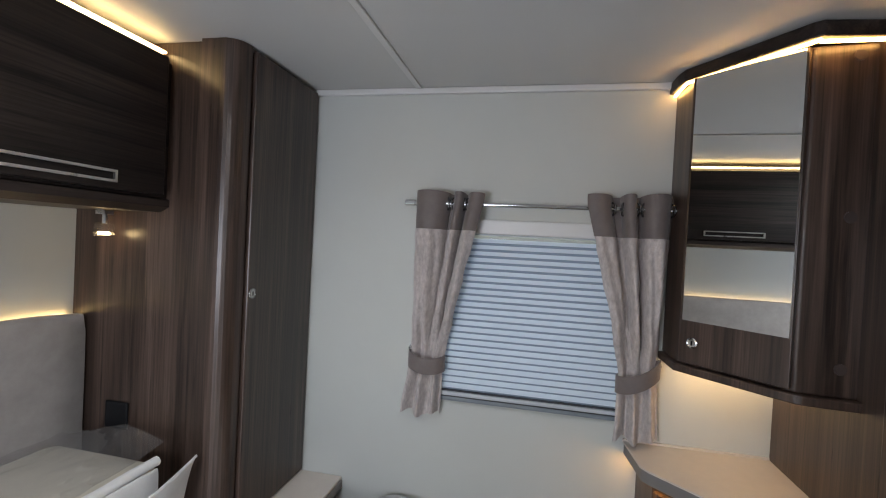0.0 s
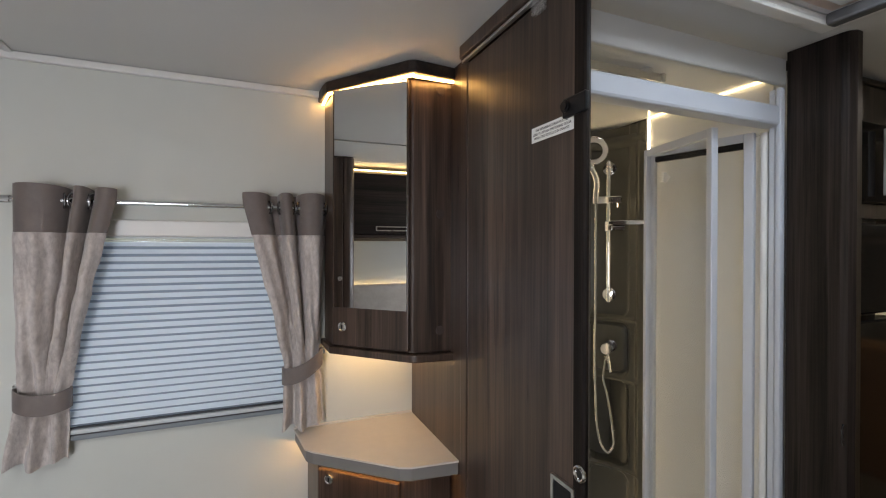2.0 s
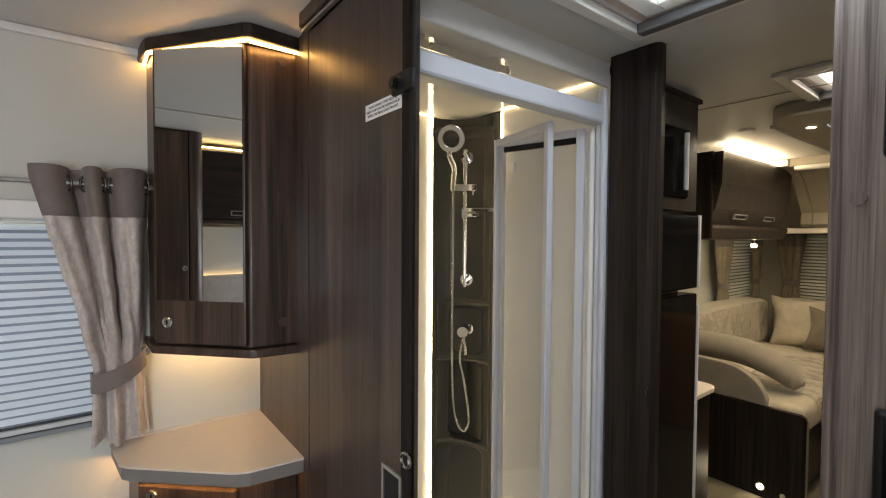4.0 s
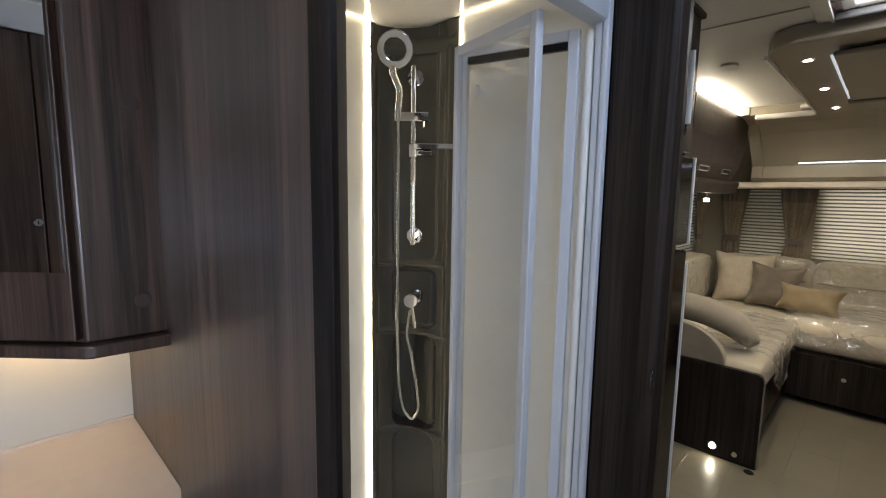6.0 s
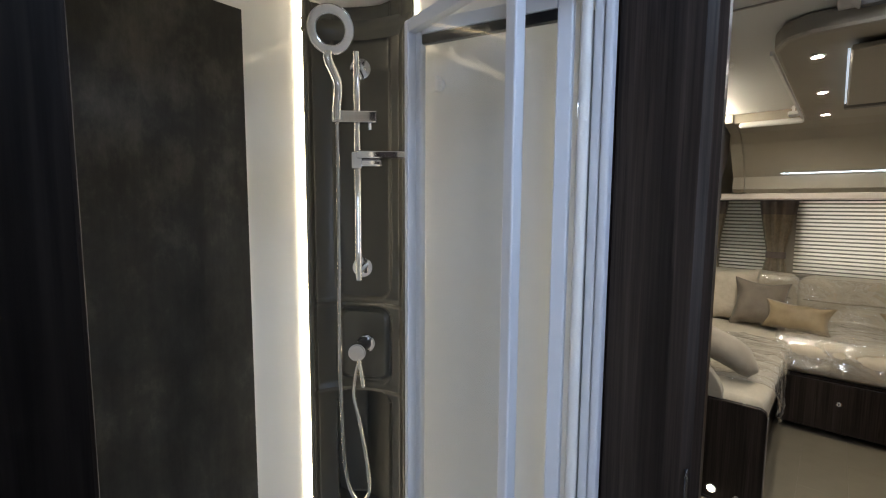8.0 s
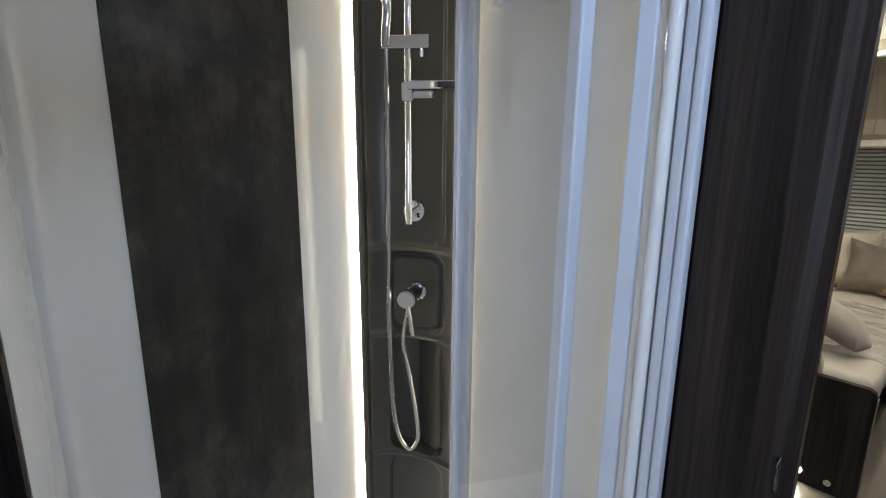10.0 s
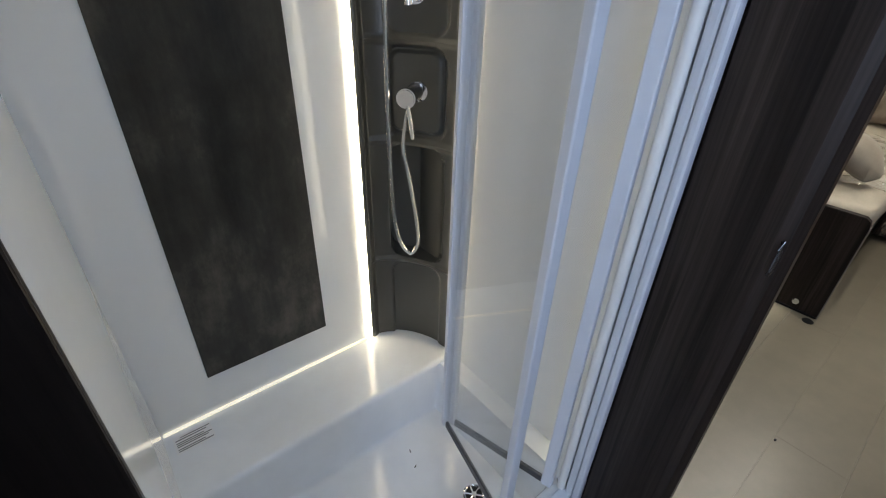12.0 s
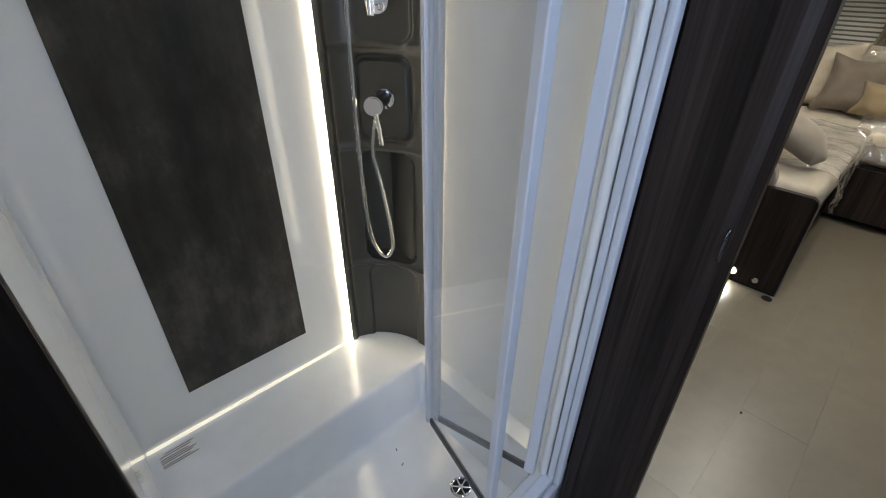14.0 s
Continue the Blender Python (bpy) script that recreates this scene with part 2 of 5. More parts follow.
BLIND_L = (blind_mat("cream_blind_lit_facet", (0.82, 0.78, 0.68), 0.2), blind_mat("cream_blind_shaded_facet", (0.24, 0.22, 0.18), 0.1))

MILKY = blind_mat("milky_white_plastic", (0.86, 0.84, 0.81), 0.45)
MILKY_P = blind_mat("milky_pinkish_plastic", (0.78, 0.66, 0.58), 0.35)

# ---- mesh helpers ----


def origin_of(ob):
    p = Vector((0, 0, 0))
    while ob:
        p += ob.location
        ob = ob.parent
    return p


def part(name, bm, material, parent=None, label="", smooth=False, kind="", category=""):
    me = bpy.data.meshes.new(name)
    bmesh.ops.recalc_face_normals(bm, faces=bm.faces)
    bm.to_mesh(me)
    bm.free()
    me.materials.append(material)
    if smooth:
        me.shade_smooth()
        me.set_sharp_from_angle(angle=radians(38))
    ob = new(name, me)
    if parent:
        me.transform(Matrix.Translation(-origin_of(parent)))
        ob.parent = parent
    tagged(ob, label, category, "", kind)
    return ob


def thing(name, at, label, category, group="", kind=""):
    ob = new(name)
    ob.empty_display_size = 0.05
    ob.location = at
    return tagged(ob, label, category, group, kind)


def merged(*bms):
    out = bms[0]
    for b in bms[1:]:
        me = bpy.data.meshes.new("tmp")
        b.to_mesh(me)
        b.free()
        out.from_mesh(me)
        bpy.data.meshes.remove(me)
    return out


def box(x0, x1, y0, y1, z0, z1, bev=0.0, seg=2):
    bm = bmesh.new()
    bmesh.ops.create_cube(bm, size=1.0)
    bm.transform(Matrix.Translation(((x0 + x1) / 2, (y0 + y1) / 2, (z0 + z1) / 2)) @ Matrix.Diagonal((abs(x1 - x0), abs(y1 - y0), abs(z1 - z0), 1)))
    if bev:
        bmesh.ops.bevel(bm, geom=bm.edges[:], offset=bev, segments=seg, affect="EDGES", profile=0.5)
    return bm


def prism(poly, lo, hi, axis="z", bev=0.0, seg=2):
    """A polygon pushed along an axis. For axis x the polygon is in y and z, for y in x and z."""
    bm = bmesh.new()
    put = {"z": lambda a, b, c: (a, b, c), "x": lambda a, b, c: (c, a, b), "y": lambda a, b, c: (a, c, b)}[axis]
    low = [bm.verts.new(put(a, b, lo)) for a, b in poly]
    top = [bm.verts.new(put(a, b, hi)) for a, b in poly]
    bm.faces.new(low[::-1])
    bm.faces.new(top)
    n = len(poly)
    for i in range(n):
        bm.faces.new((low[i], low[(i + 1) % n], top[(i + 1) % n], top[i]))
    bmesh.ops.recalc_face_normals(bm, faces=bm.faces)
    if bev:
        bmesh.ops.bevel(bm, geom=bm.edges[:], offset=bev, segments=seg, affect="EDGES", profile=0.5)
    return bm


def tube(pts, r, n=10, flat=1.0):
    bm = bmesh.new()
    pts = [Vector(p) for p in pts]
    rings = []
    up = Vector((0.31, 0.17, 0.93)).normalized()
    for i, p in enumerate(pts):
        d = (pts[min(i + 1, len(pts) - 1)] - pts[max(i - 1, 0)]).normalized()
        a = d.cross(up).normalized()
        b = d.cross(a)
        rings.append([bm.verts.new(p + r * (math.cos(k * 2 * math.pi / n) * a + flat * math.sin(k * 2 * math.pi / n) * b)) for k in range(n)])
    for q, s in zip(rings, rings[1:]):
        for k in range(n):
            bm.faces.new((q[k], q[(k + 1) % n], s[(k + 1) % n], s[k]))
    bm.faces.new(rings[0][::-1])
    bm.faces.new(rings[-1])
    return bm


def disc(at, way, r, depth, n=24, bev=0.0):
    """A short cylinder from at along way."""
    bm = bmesh.new()
    bmesh.ops.create_cone(bm, cap_ends=True, segments=n, radius1=r, radius2=r, depth=depth)
    if bev:
        bmesh.ops.bevel(bm, geom=[e for e in bm.edges if len(e.link_faces) == 2 and any(len(f.verts) > 4 for f in e.link_faces)], offset=bev, segments=2, affect="EDGES")
    w = Vector(way).normalized()
    bm.transform(Matrix.Translation(Vector(at) + w * depth / 2) @ w.to_track_quat("Z", "Y").to_matrix().to_4x4())
    return bm


def torus(at, way, r, r2, n=28, k=8):
    bm = bmesh.new()
    rows = []
    for i in range(n):
        a = 2 * math.pi * i / n
        rows.append([bm.verts.new(((r + r2 * math.cos(b)) * math.cos(a), (r + r2 * math.cos(b)) * math.sin(a), r2 * math.sin(b))) for b in (2 * math.pi * j / k for j in range(k))])
    for i in range(n):
        for j in range(k):
            bm.faces.new((rows[i][j], rows[(i + 1) % n][j], rows[(i + 1) % n][(j + 1) % k], rows[i][(j + 1) % k]))
    bm.transform(Matrix.Translation(at) @ Vector(way).normalized().to_track_quat("Z", "Y").to_matrix().to_4x4())
    return bm


def sheet(fn, nu, nv, thick=0.0, closed=False):
    """A surface from fn(u, v), u and v in 0..1."""
    bm = bmesh.new()
    g = [[bm.verts.new(fn(i / nu, j / nv)) for j in range(nv + 1)] for i in range(nu + (0 if closed else 1))]
    m = len(g)
    for i in range(m if closed else m - 1):
        for j in range(nv):
            bm.faces.new((g[i][j], g[(i + 1) % m][j], g[(i + 1) % m][j + 1], g[i][j + 1]))
    bmesh.ops.recalc_face_normals(bm, faces=bm.faces)
    if thick:
        bmesh.ops.solidify(bm, geom=bm.faces[:], thickness=thick)
    return bm


def soft_block(x0, x1, y0, y1, z0, z1, puff=0.02, edge=0.05, n=14, wob=0.0):
    """A cushion: a rounded block with swollen faces."""
    bm = bmesh.new()
    bmesh.ops.create_cube(bm, size=2.0)
    bmesh.ops.subdivide_edges(bm, edges=bm.edges[:], cuts=n, use_grid_fill=True)
    h = Vector(((x1 - x0) / 2, (y1 - y0) / 2, (z1 - z0) / 2))
    c = Vector(((x1 + x0) / 2, (y1 + y0) / 2, (z1 + z0) / 2))
    for v in bm.verts:
        q = Vector([v.co[i] * h[i] for i in range(3)])
        inner = Vector([max(-(h[i] - edge), min(h[i] - edge, q[i])) for i in range(3)])
        d = q - inner
        if d.length > 1e-6:
            q = inner + d.normalized() * edge
        k = 1
        for i in range(3):
            k *= 1 - min(1, abs(v.co[i])) ** 4 * 0.5
        q += d.normalized() * puff * k if d.length > 1e-6 else Vector()
        if wob:
            q += noise.noise_vector((q + c) * 7) * wob + noise.noise_vector((q + c) * 19) * wob * 0.4
        v.co = q + c
    return bm


def pillow(w, h, d, n=18, wob=0.006):
    """A scatter cushion standing on its edge, in x and z, thick in y."""
    def f(u, v, s):
        a, b = 2 * u - 1, 2 * v - 1
        pin = 1 - 0.10 * (1 - abs(a) ** 1.5) * abs(b) - 0.0
        x = a * w / 2 * (1 - 0.17 * (1 - b * b) ** 1.3)
        z = b * h / 2 * (1 - 0.17 * (1 - a * a) ** 1.3)
        y = s * d / 2 * ((1 - a ** 4) * (1 - b ** 4)) ** 0.55
        p = Vector((x, y, z + h / 2))
        return p + noise.noise_vector(p * 12) * wob * (1 if abs(a) < 1 and abs(b) < 1 else 0)
    bm = merged(sheet(lambda u, v: f(u, v, 1), n, n), sheet(lambda u, v: f(u, v, -1), n, n))
    bmesh.ops.remove_doubles(bm, verts=bm.verts[:], dist=0.0005)
    return bm


def text_mesh(s, size, m):
    cu = bpy.data.curves.new("writing", "FONT")
    cu.body, cu.size, cu.align_x, cu.align_y = s, size, "CENTER", "CENTER"
    cu.extrude = 0.0002
    ob = bpy.data.objects.new("writing", cu)
    scene.collection.objects.link(ob)
    bpy.context.view_layer.update()
    me = bpy.data.meshes.new_from_object(ob.evaluated_get(bpy.context.evaluated_depsgraph_get()))
    bm = bmesh.new()
    bm.from_mesh(me)
    bm.transform(m)
    bpy.data.objects.remove(ob)
    bpy.data.curves.remove(cu)
    bpy.data.meshes.remove(me)
    return bm

# ---- setting ----
W_IN, C_IN, N_IN = 1.53, 1.925, -0.85      # window wall, ceiling, opposite wall
REAR, FRONT = -1.36, 5.25


def holed_wall(name, axis, lo, hi, face, back, z0, z1, holes, mat, label):
    """A wall along x (axis 'y') or y (axis 'x') with rectangular holes (a0, a1, b0, b1)."""
    cuts_a = sorted({lo, hi, *[h[0] for h in holes], *[h[1] for h in holes]})
    cuts_b = sorted({z0, z1, *[h[2] for h in holes], *[h[3] for h in holes]})
    out = bmesh.new()
    for a, b in zip(cuts_a, cuts_a[1:]):
        for c, d in zip(cuts_b, cuts_b[1:]):
            ma, mb = (a + b) / 2, (c + d) / 2
            if any(h[0] < ma < h[1] and h[2] < mb < h[3] for h in holes):
                continue
            p = {"y": (a, b, face, back, c, d), "x": (face, back, a, b, c, d), "z": (a, b, c, d, face, back)}[axis]
            out = merged(out, box(*p))
    bmesh.ops.remove_doubles(out, verts=out.verts[:], dist=0.0001)
    inner = [f for f in out.faces if len(f.verts) == 4 and sum(1 for g in out.faces if g != f and set(g.verts) == set(f.verts))]
    bmesh.ops.delete(out, geom=inner, context="FACES_ONLY")
    ob = part(name, out, mat, None, label, kind="structure")
    return ob


floor = part("floor", box(REAR, FRONT + 0.06, N_IN - 0.06, W_IN + 0.06, -0.06, -0.004), plain("floor_joint", (0.22, 0.20, 0.165), 0.6), None, "beige vinyl plank floor", kind="structure")
holed_wall("wall_north", "y", REAR - 0.06, FRONT + 0.06, W_IN, W_IN + 0.06, 0, 1.985, [(-0.30, 0.28, 0.86, 1.47), (4.42, 5.08, 0.80, 1.42)], WALL, "pale vinyl wall with a window")
# the hole is assumed, cut to let the added fill lamp in
holed_wall("wall_south", "y", REAR - 0.06, FRONT + 0.06, N_IN - 0.06, N_IN, 0, 1.985, [(-1.0, -0.26, 0.92, 1.46)], WALL, "pale vinyl side wall")
part("wall_west", box(REAR - 0.06, REAR, N_IN, W_IN, 0, 1.985), WALL, None, "pale wall behind the headboard", kind="structure")
holed_wall("wall_east", "x", N_IN, W_IN, FRONT, FRONT + 0.06, 0, 1.985, [(-0.6, 0.62, 0.86, 1.43), (0.86, 1.12, 0.86, 1.43)], TAUPE, "taupe front wall with windows")
HALL, KIT, BED = (0.89, 1.375, 0.06, 0.550), (2.065, 2.395, -0.12, 0.422), (-0.66, -0.04, -0.12, 0.32)
holed_wall("ceiling", "z", REAR, FRONT, C_IN, C_IN + 0.06, N_IN, W_IN, [HALL, KIT, BED], CEIL, "smooth white ceiling lining")
tr = part("trim", merged(box(REAR, 0.40, W_IN - 0.018, W_IN - 0.001, C_IN - 0.022, C_IN - 0.001, 0.004)), TRIM_W, None, "white cornice strip", kind="structure")
part("trim", merged(box(-0.435, -0.415, -0.8, W_IN - 0.02, C_IN - 0.008, C_IN - 0.0005, 0.003)), TRIM_W, None, "white ceiling joint strip", kind="structure")
part("trim", merged(box(2.27, 2.278, -0.8, 0.95, C_IN - 0.004, C_IN - 0.0005)), plain("joint_grey", (0.33, 0.31, 0.28), 0.6), None, "grey ceiling joint line", kind="structure")


def ring_of(x0, x1, y0, y1, wide, z0, z1, bev=0.0):
    """Four bars of a rectangular frame, lying inside the rectangle."""
    return [box(x0, x1, y0, y0 + wide, z0, z1, bev), box(x0, x1, y1 - wide, y1, z0, z1, bev), box(x0, x0 + wide, y0 + wide, y1 - wide, z0, z1, bev), box(x1 - wide, x1, y0 + wide, y1 - wide, z0, z1, bev)]


def roof_light(rect, label, step=0.032, inner=0.045):
    x0, x1, y0, y1 = rect
    t = thing("roof_light", ((x0 + x1) / 2, (y0 + y1) / 2, C_IN), label, "roof light")
    f, e = 0.045, step + inner
    for bm in ring_of(x0 - f, x1 + f, y0 - f, y1 + f, f - 0.001, C_IN - 0.016, C_IN - 0.001, 0.005):
        part("frame", bm, TRIM_W, t)
    for bm in ring_of(x0 - 0.006, x1 + 0.006, y0 - 0.006, y1 + 0.006, 0.007, C_IN - 0.024, C_IN - 0.0165, 0.002):
        part("lip", bm, TRIM_W, t)
    arc = [(x0 - 0.010 + (x1 - x0 + 0.020) * i / 16, y1 + 0.002 + 0.026 * math.sin(math.pi * i / 16) ** 0.8) for i in range(17)]
    part("bowed_edge", prism(arc + [(x, y1 - 0.002) for x, _ in arc[::-1]], C_IN - 0.027, C_IN - 0.0175, bev=0.002), TRIM_W, t, "white bowed edge of the frame")
    for bm in ring_of(x0, x1, y0, y1, step, C_IN + 0.010, C_IN + 0.016):
        part("recess", bm, MILKY_P, t, "pinkish-beige recessed step")
    for bm in ring_of(x0 + step, x1 - step, y0 + step, y1 - step, inner, C_IN - 0.002, C_IN + 0.014, 0.004):
        part("inner_frame", bm, MILKY, t)
    for bm in ring_of(x0 + e - 0.004, x1 - e + 0.004, y0 + e - 0.004, y1 - e + 0.004, 0.004, C_IN + 0.0145, C_IN + 0.084):
        part("lining", bm, TRIM_W, t)
    part("blind_bar", box(x1 - 0.030, x1 + 0.002, y0 + 0.002, y1 - 0.002, C_IN - 0.030, C_IN - 0.003, 0.006), plain("dark_grey_bar", (0.10, 0.10, 0.105), 0.35), t, "dark grey blind bar")
    part("pane", box(x0 + e - 0.004, x1 - e + 0.004, y0 + e - 0.004, y1 - e + 0.004, C_IN + 0.085, C_IN + 0.09), PANEGLOW, t)
    return t


roof_light(HALL, "white framed roof light with blind bar in hallway ceiling")
roof_light(KIT, "white framed roof light over the kitchen", 0.02, 0.03)
roof_light(BED, "white framed roof light over the bed")

# partition between the bedroom and the shower
part("wall_partition", box(0.72, 0.752, 0.7605, W_IN, 0, C_IN), WOOD, None, "dark walnut partition wall", kind="structure")
part("trim", box(0.7205, 0.803, 0.7455, 0.760, 0, C_IN - 0.002, 0.003), WOOD_EDGE_SHADED, None, "dark walnut end strip of the partition", kind="structure")
part("trim", box(0.694, 0.719, 1.022, 1.066, 0, C_IN - 0.002, 0.006), WOOD, None, "dark upright door stop post", kind="structure")
part("trim", box(0.668, 0.719, 0.55, 1.02, 1.888, C_IN - 0.002, 0.004), WOOD, None, "dark door track cover", kind="structure")
part("trim", box(0.674, 0.684, 0.55, 1.018, 1.879, 1.886, 0.001), BRUSH, None, "thin aluminium track line", kind="structure")

# post between shower and kitchen
pp = [(1.488, 0.706), (1.488, 0.585), (1.492, 0.571), (1.505, 0.561), (1.525, 0.561), (1.54, 0.571), (1.545, 0.585), (1.545, 0.72), (1.575, 0.72), (1.575, W_IN), (1.562, W_IN), (1.562, 0.706)]
part("wall_post", prism(pp, 0, C_IN - 0.002), WOOD_SHADED, None, "dark walnut partition post with rounded edge", kind="structure")


def round_lock(at, way, label="round chrome push lock"):
    t = thing("push_lock", at, label, "lock")
    w = Vector(way).normalized()
    part("rim", torus(Vector(at) + w * 0.002, w, 0.0125, 0.003), CHROME, t, smooth=True)
    part("button", disc(at, w, 0.0105, 0.004, 20, 0.001), BRUSH, t)
    part("slot", box(-0.0022, 0.0022, -0.0065, 0.0065, 0, 0.0012), BLACK, t).matrix_basis = Matrix.Translation(w * 0.0042) @ w.to_track_quat("Z", "Y").to_matrix().to_4x4()
    for o in t.children:
        if o.name.startswith("slot"):
            o.data.transform(Matrix.Translation(Vector(at)))
    return t


# ---- bedroom ----
# sliding door
d = thing("sliding_door", (0.70, 0.78, 0.01), "dark walnut sliding door, slid open against the partition", "door")
part("panel", box(0.686, 0.719, 0.582, 1.002, 0.012, 1.876, 0.002), WOOD, d)
part("edge_trim", prism([(0.683, 0.581), (0.683, 0.558), (0.686, 0.553), (0.692, 0.553), (0.713, 0.574), (0.719, 0.581)], 0.012, 1.876, bev=0.001), WOOD_EDGE_SHADED, d, "darker rounded edge strip")
h = part("recess_handle", merged(box(0.680, 0.6855, 0.575, 0.640, 0.978, 0.985), box(0.680, 0.6855, 0.575, 0.640, 0.84, 0.847), box(0.680, 0.6855, 0.575, 0.582, 0.847, 0.978), box(0.680, 0.6855, 0.633, 0.640, 0.847, 0.978)), BRUSH, d, "satin metal handle frame")
part("recess", box(0.683, 0.6856, 0.582, 0.633, 0.847, 0.978), BLACK, h, "black handle recess")
c = part("catch", box(0.676, 0.686, 0.545, 0.606, 1.628, 1.662, 0.003), BLACK, d, "black plastic retaining catch")
part("knob", disc((0.676, 0.592, 1.646), (-1, 0, 0), 0.011, 0.008, 20, 0.003), BLACK, c)
k = part("edge_lock", torus((0.680, 0.560, 1.02), (-1, 0, 0), 0.0115, 0.0035), CHROME, d, "chrome edge pull", smooth=True)
part("insert", disc((0.6815, 0.560, 1.02), (-1, 0, 0), 0.009, 0.002), BLACK, k)
part("hanger", box(0.674, 0.684, 0.66, 0.70, 1.85, 1.885, 0.003), FILM, d, "clear plastic stop")

st = thing("warning_label", (0.6845, 0.648, 1.609), "white printed sticker on the sliding door", "label")
part("paper", box(0.6845, 0.6858, 0.585, 0.711, 1.607, 1.636), PAPER, st)
for i, s in enumerate(("THE RETAINING STRAP MUST BE", "USED TO RETAIN THE SLIDING DOOR", "WHEN THE VEHICLE IS IN TRANSIT")):
    part("writing", text_mesh(s, 0.0068, pose(0.6842, 0.648, 1.6285 - i * 0.0075, 90, 0, -90)), INK, st)

# corner wall cabinet
A, B, Cc = (0.407, 1.388), (0.600, 1.188), (0.7185, 1.176)
cab = thing("corner_cabinet", (0.6, 1.35, 1.09), "dark walnut corner wall cabinet with mirrored door and lit pelmet", "cabinet")
part("body", prism([(0.400, W_IN - 0.002), A, B, Cc, (0.7185, W_IN - 0.002)], 1.092, 1.885, bev=0.003), WOOD, cab)
part("base_board", prism([(0.388, W_IN - 0.002), (0.393, 1.382), (0.592, 1.172), (0.604, 1.166), (0.7185, 1.156), (0.7185, W_IN - 0.002)], 1.068, 1.091, bev=0.004), WOOD, cab)
part("pelmet", prism([(0.378, W_IN - 0.002), (0.381, 1.45), (0.388, 1.41), (0.572, 1.150), (0.590, 1.138), (0.7185, 1.150), (0.7185, W_IN - 0.002)], 1.888, C_IN - 0.002, bev=0.004), WOOD_X, cab)


def along(a, b, s, off, z):
    d2 = Vector((b[0] - a[0], b[1] - a[1], 0))
    n2 = Vector((d2.y, -d2.x, 0)).normalized()
    if n2.x > 0:
        n2 = -n2
    q = Vector((a[0], a[1], z)) + d2 * s + n2 * off
    return q


def face_panel(a, b, s0, s1, z0, z1, off0, off1, bev=0.0):
    p = [along(a, b, s0, off0, 0), along(a, b, s1, off0, 0), along(a, b, s1, off1, 0), along(a, b, s0, off1, 0)]
    return prism([(v.x, v.y) for v in p], z0, z1, bev=bev)


dr = part("door", face_panel(A, B, 0.03, 0.978, 1.100, 1.882, 0.001, 0.016, 0.002), WOOD, cab)
part("mirror", face_panel(A, B, 0.06, 0.962, 1.216, 1.880, 0.0165, 0.019), MIRROR, dr, "silver mirror glass")
part("led_strip", merged(box(0.391, 0.397, 1.415, 1.525, 1.880, 1.887), face_panel((0.396, 1.412), (0.592, 1.152), 0.0, 1.0, 1.880, 1.887, 0.0, 0.006), box(0.592, 0.7185, 1.156, 1.162, 1.880, 1.887)), LED_W, cab, "glowing warm light strip")
CAP = plain("brown_cap", (0.062, 0.045, 0.040), 0.38)
for z in (1.156, 1.498, 1.858):
    part("screw_cap", disc((0.681, 1.1785, z), (0, -1, 0), 0.0135, 0.0035, 28, 0.0015), CAP, cab, "round brown screw cap")
q = along(A, B, 0.17, 0.0165, 1.157)
nrm = along(A, B, 0.3, 1, 0) - along(A, B, 0.3, 0, 0)
round_lock(q, nrm, "round chrome push lock on the mirrored cabinet door")

# corner shelf and its base
sh = thing("corner_shelf", (0.55, 1.33, 0.75), "beige laminate corner shelf with grey rounded edge", "shelf")
SP = [(0.30, W_IN - 0.002), (0.318, 1.36), (0.335, 1.335), (0.545, 1.142), (0.575, 1.128), (0.7145, 1.113), (0.7145, W_IN - 0.002)]
part("top", prism(SP, 0.7885, 0.7935), SHELF, sh)
part("edge", prism([(x + (0.004 if x < 0.7 else 0), y + (0.003 if y < 1.5 else 0)) for x, y in SP], 0.752, 0.788, bev=0.003), EDGE, sh, "grey edge band")
part("upstand", merged(box(0.30, 0.714, W_IN - 0.008, W_IN - 0.0015, 0.794, 0.800)), SHELF, sh)
bc = thing("base_cabinet", (0.58, 1.36, 0), "dark walnut corner base cabinet under the shelf", "cabinet")
BP = [(0.345, W_IN - 0.002), (0.360, 1.385), (0.575, 1.185), (0.7145, 1.170), (0.7145, W_IN - 0.002)]
part("body", prism(BP, 0.0, 0.735, bev=0.003), WOOD, bc)
part("door", face_panel(BP[1], BP[2], 0.04, 0.96, 0.06, 0.725, 0.001, 0.017, 0.003), WOOD, bc)
part("led_strip", merged(face_panel(BP[1], BP[2], 0.02, 0.98, 0.744, 0.7512, 0.021, 0.028), box(0.349, 0.356, 1.40, W_IN - 0.004, 0.738, 0.750), box(0.58, 0.713, 1.176, 1.183, 0.738, 0.750)), LED_W, bc, "glowing warm light strip")
round_lock(along(BP[1], BP[2], 0.18, 0.0175, 0.70), along(BP[1], BP[2], 0, 1, 0) - along(BP[1], BP[2], 0, 0, 0), "round chrome push lock on the base cabinet door")
part("trim", box(0.7155, 0.7195, 1.068, W_IN - 0.002, 0.0, C_IN - 0.002), WOOD, None, "dark walnut wall lining behind the shelf", kind="structure")
# warm strip under the wall cabinet
part("led_strip", box(0.44, 0.70, 1.44, 1.450, 1.058, 1.0675), LED_U, cab, "glowing warm light strip under the cabinet")


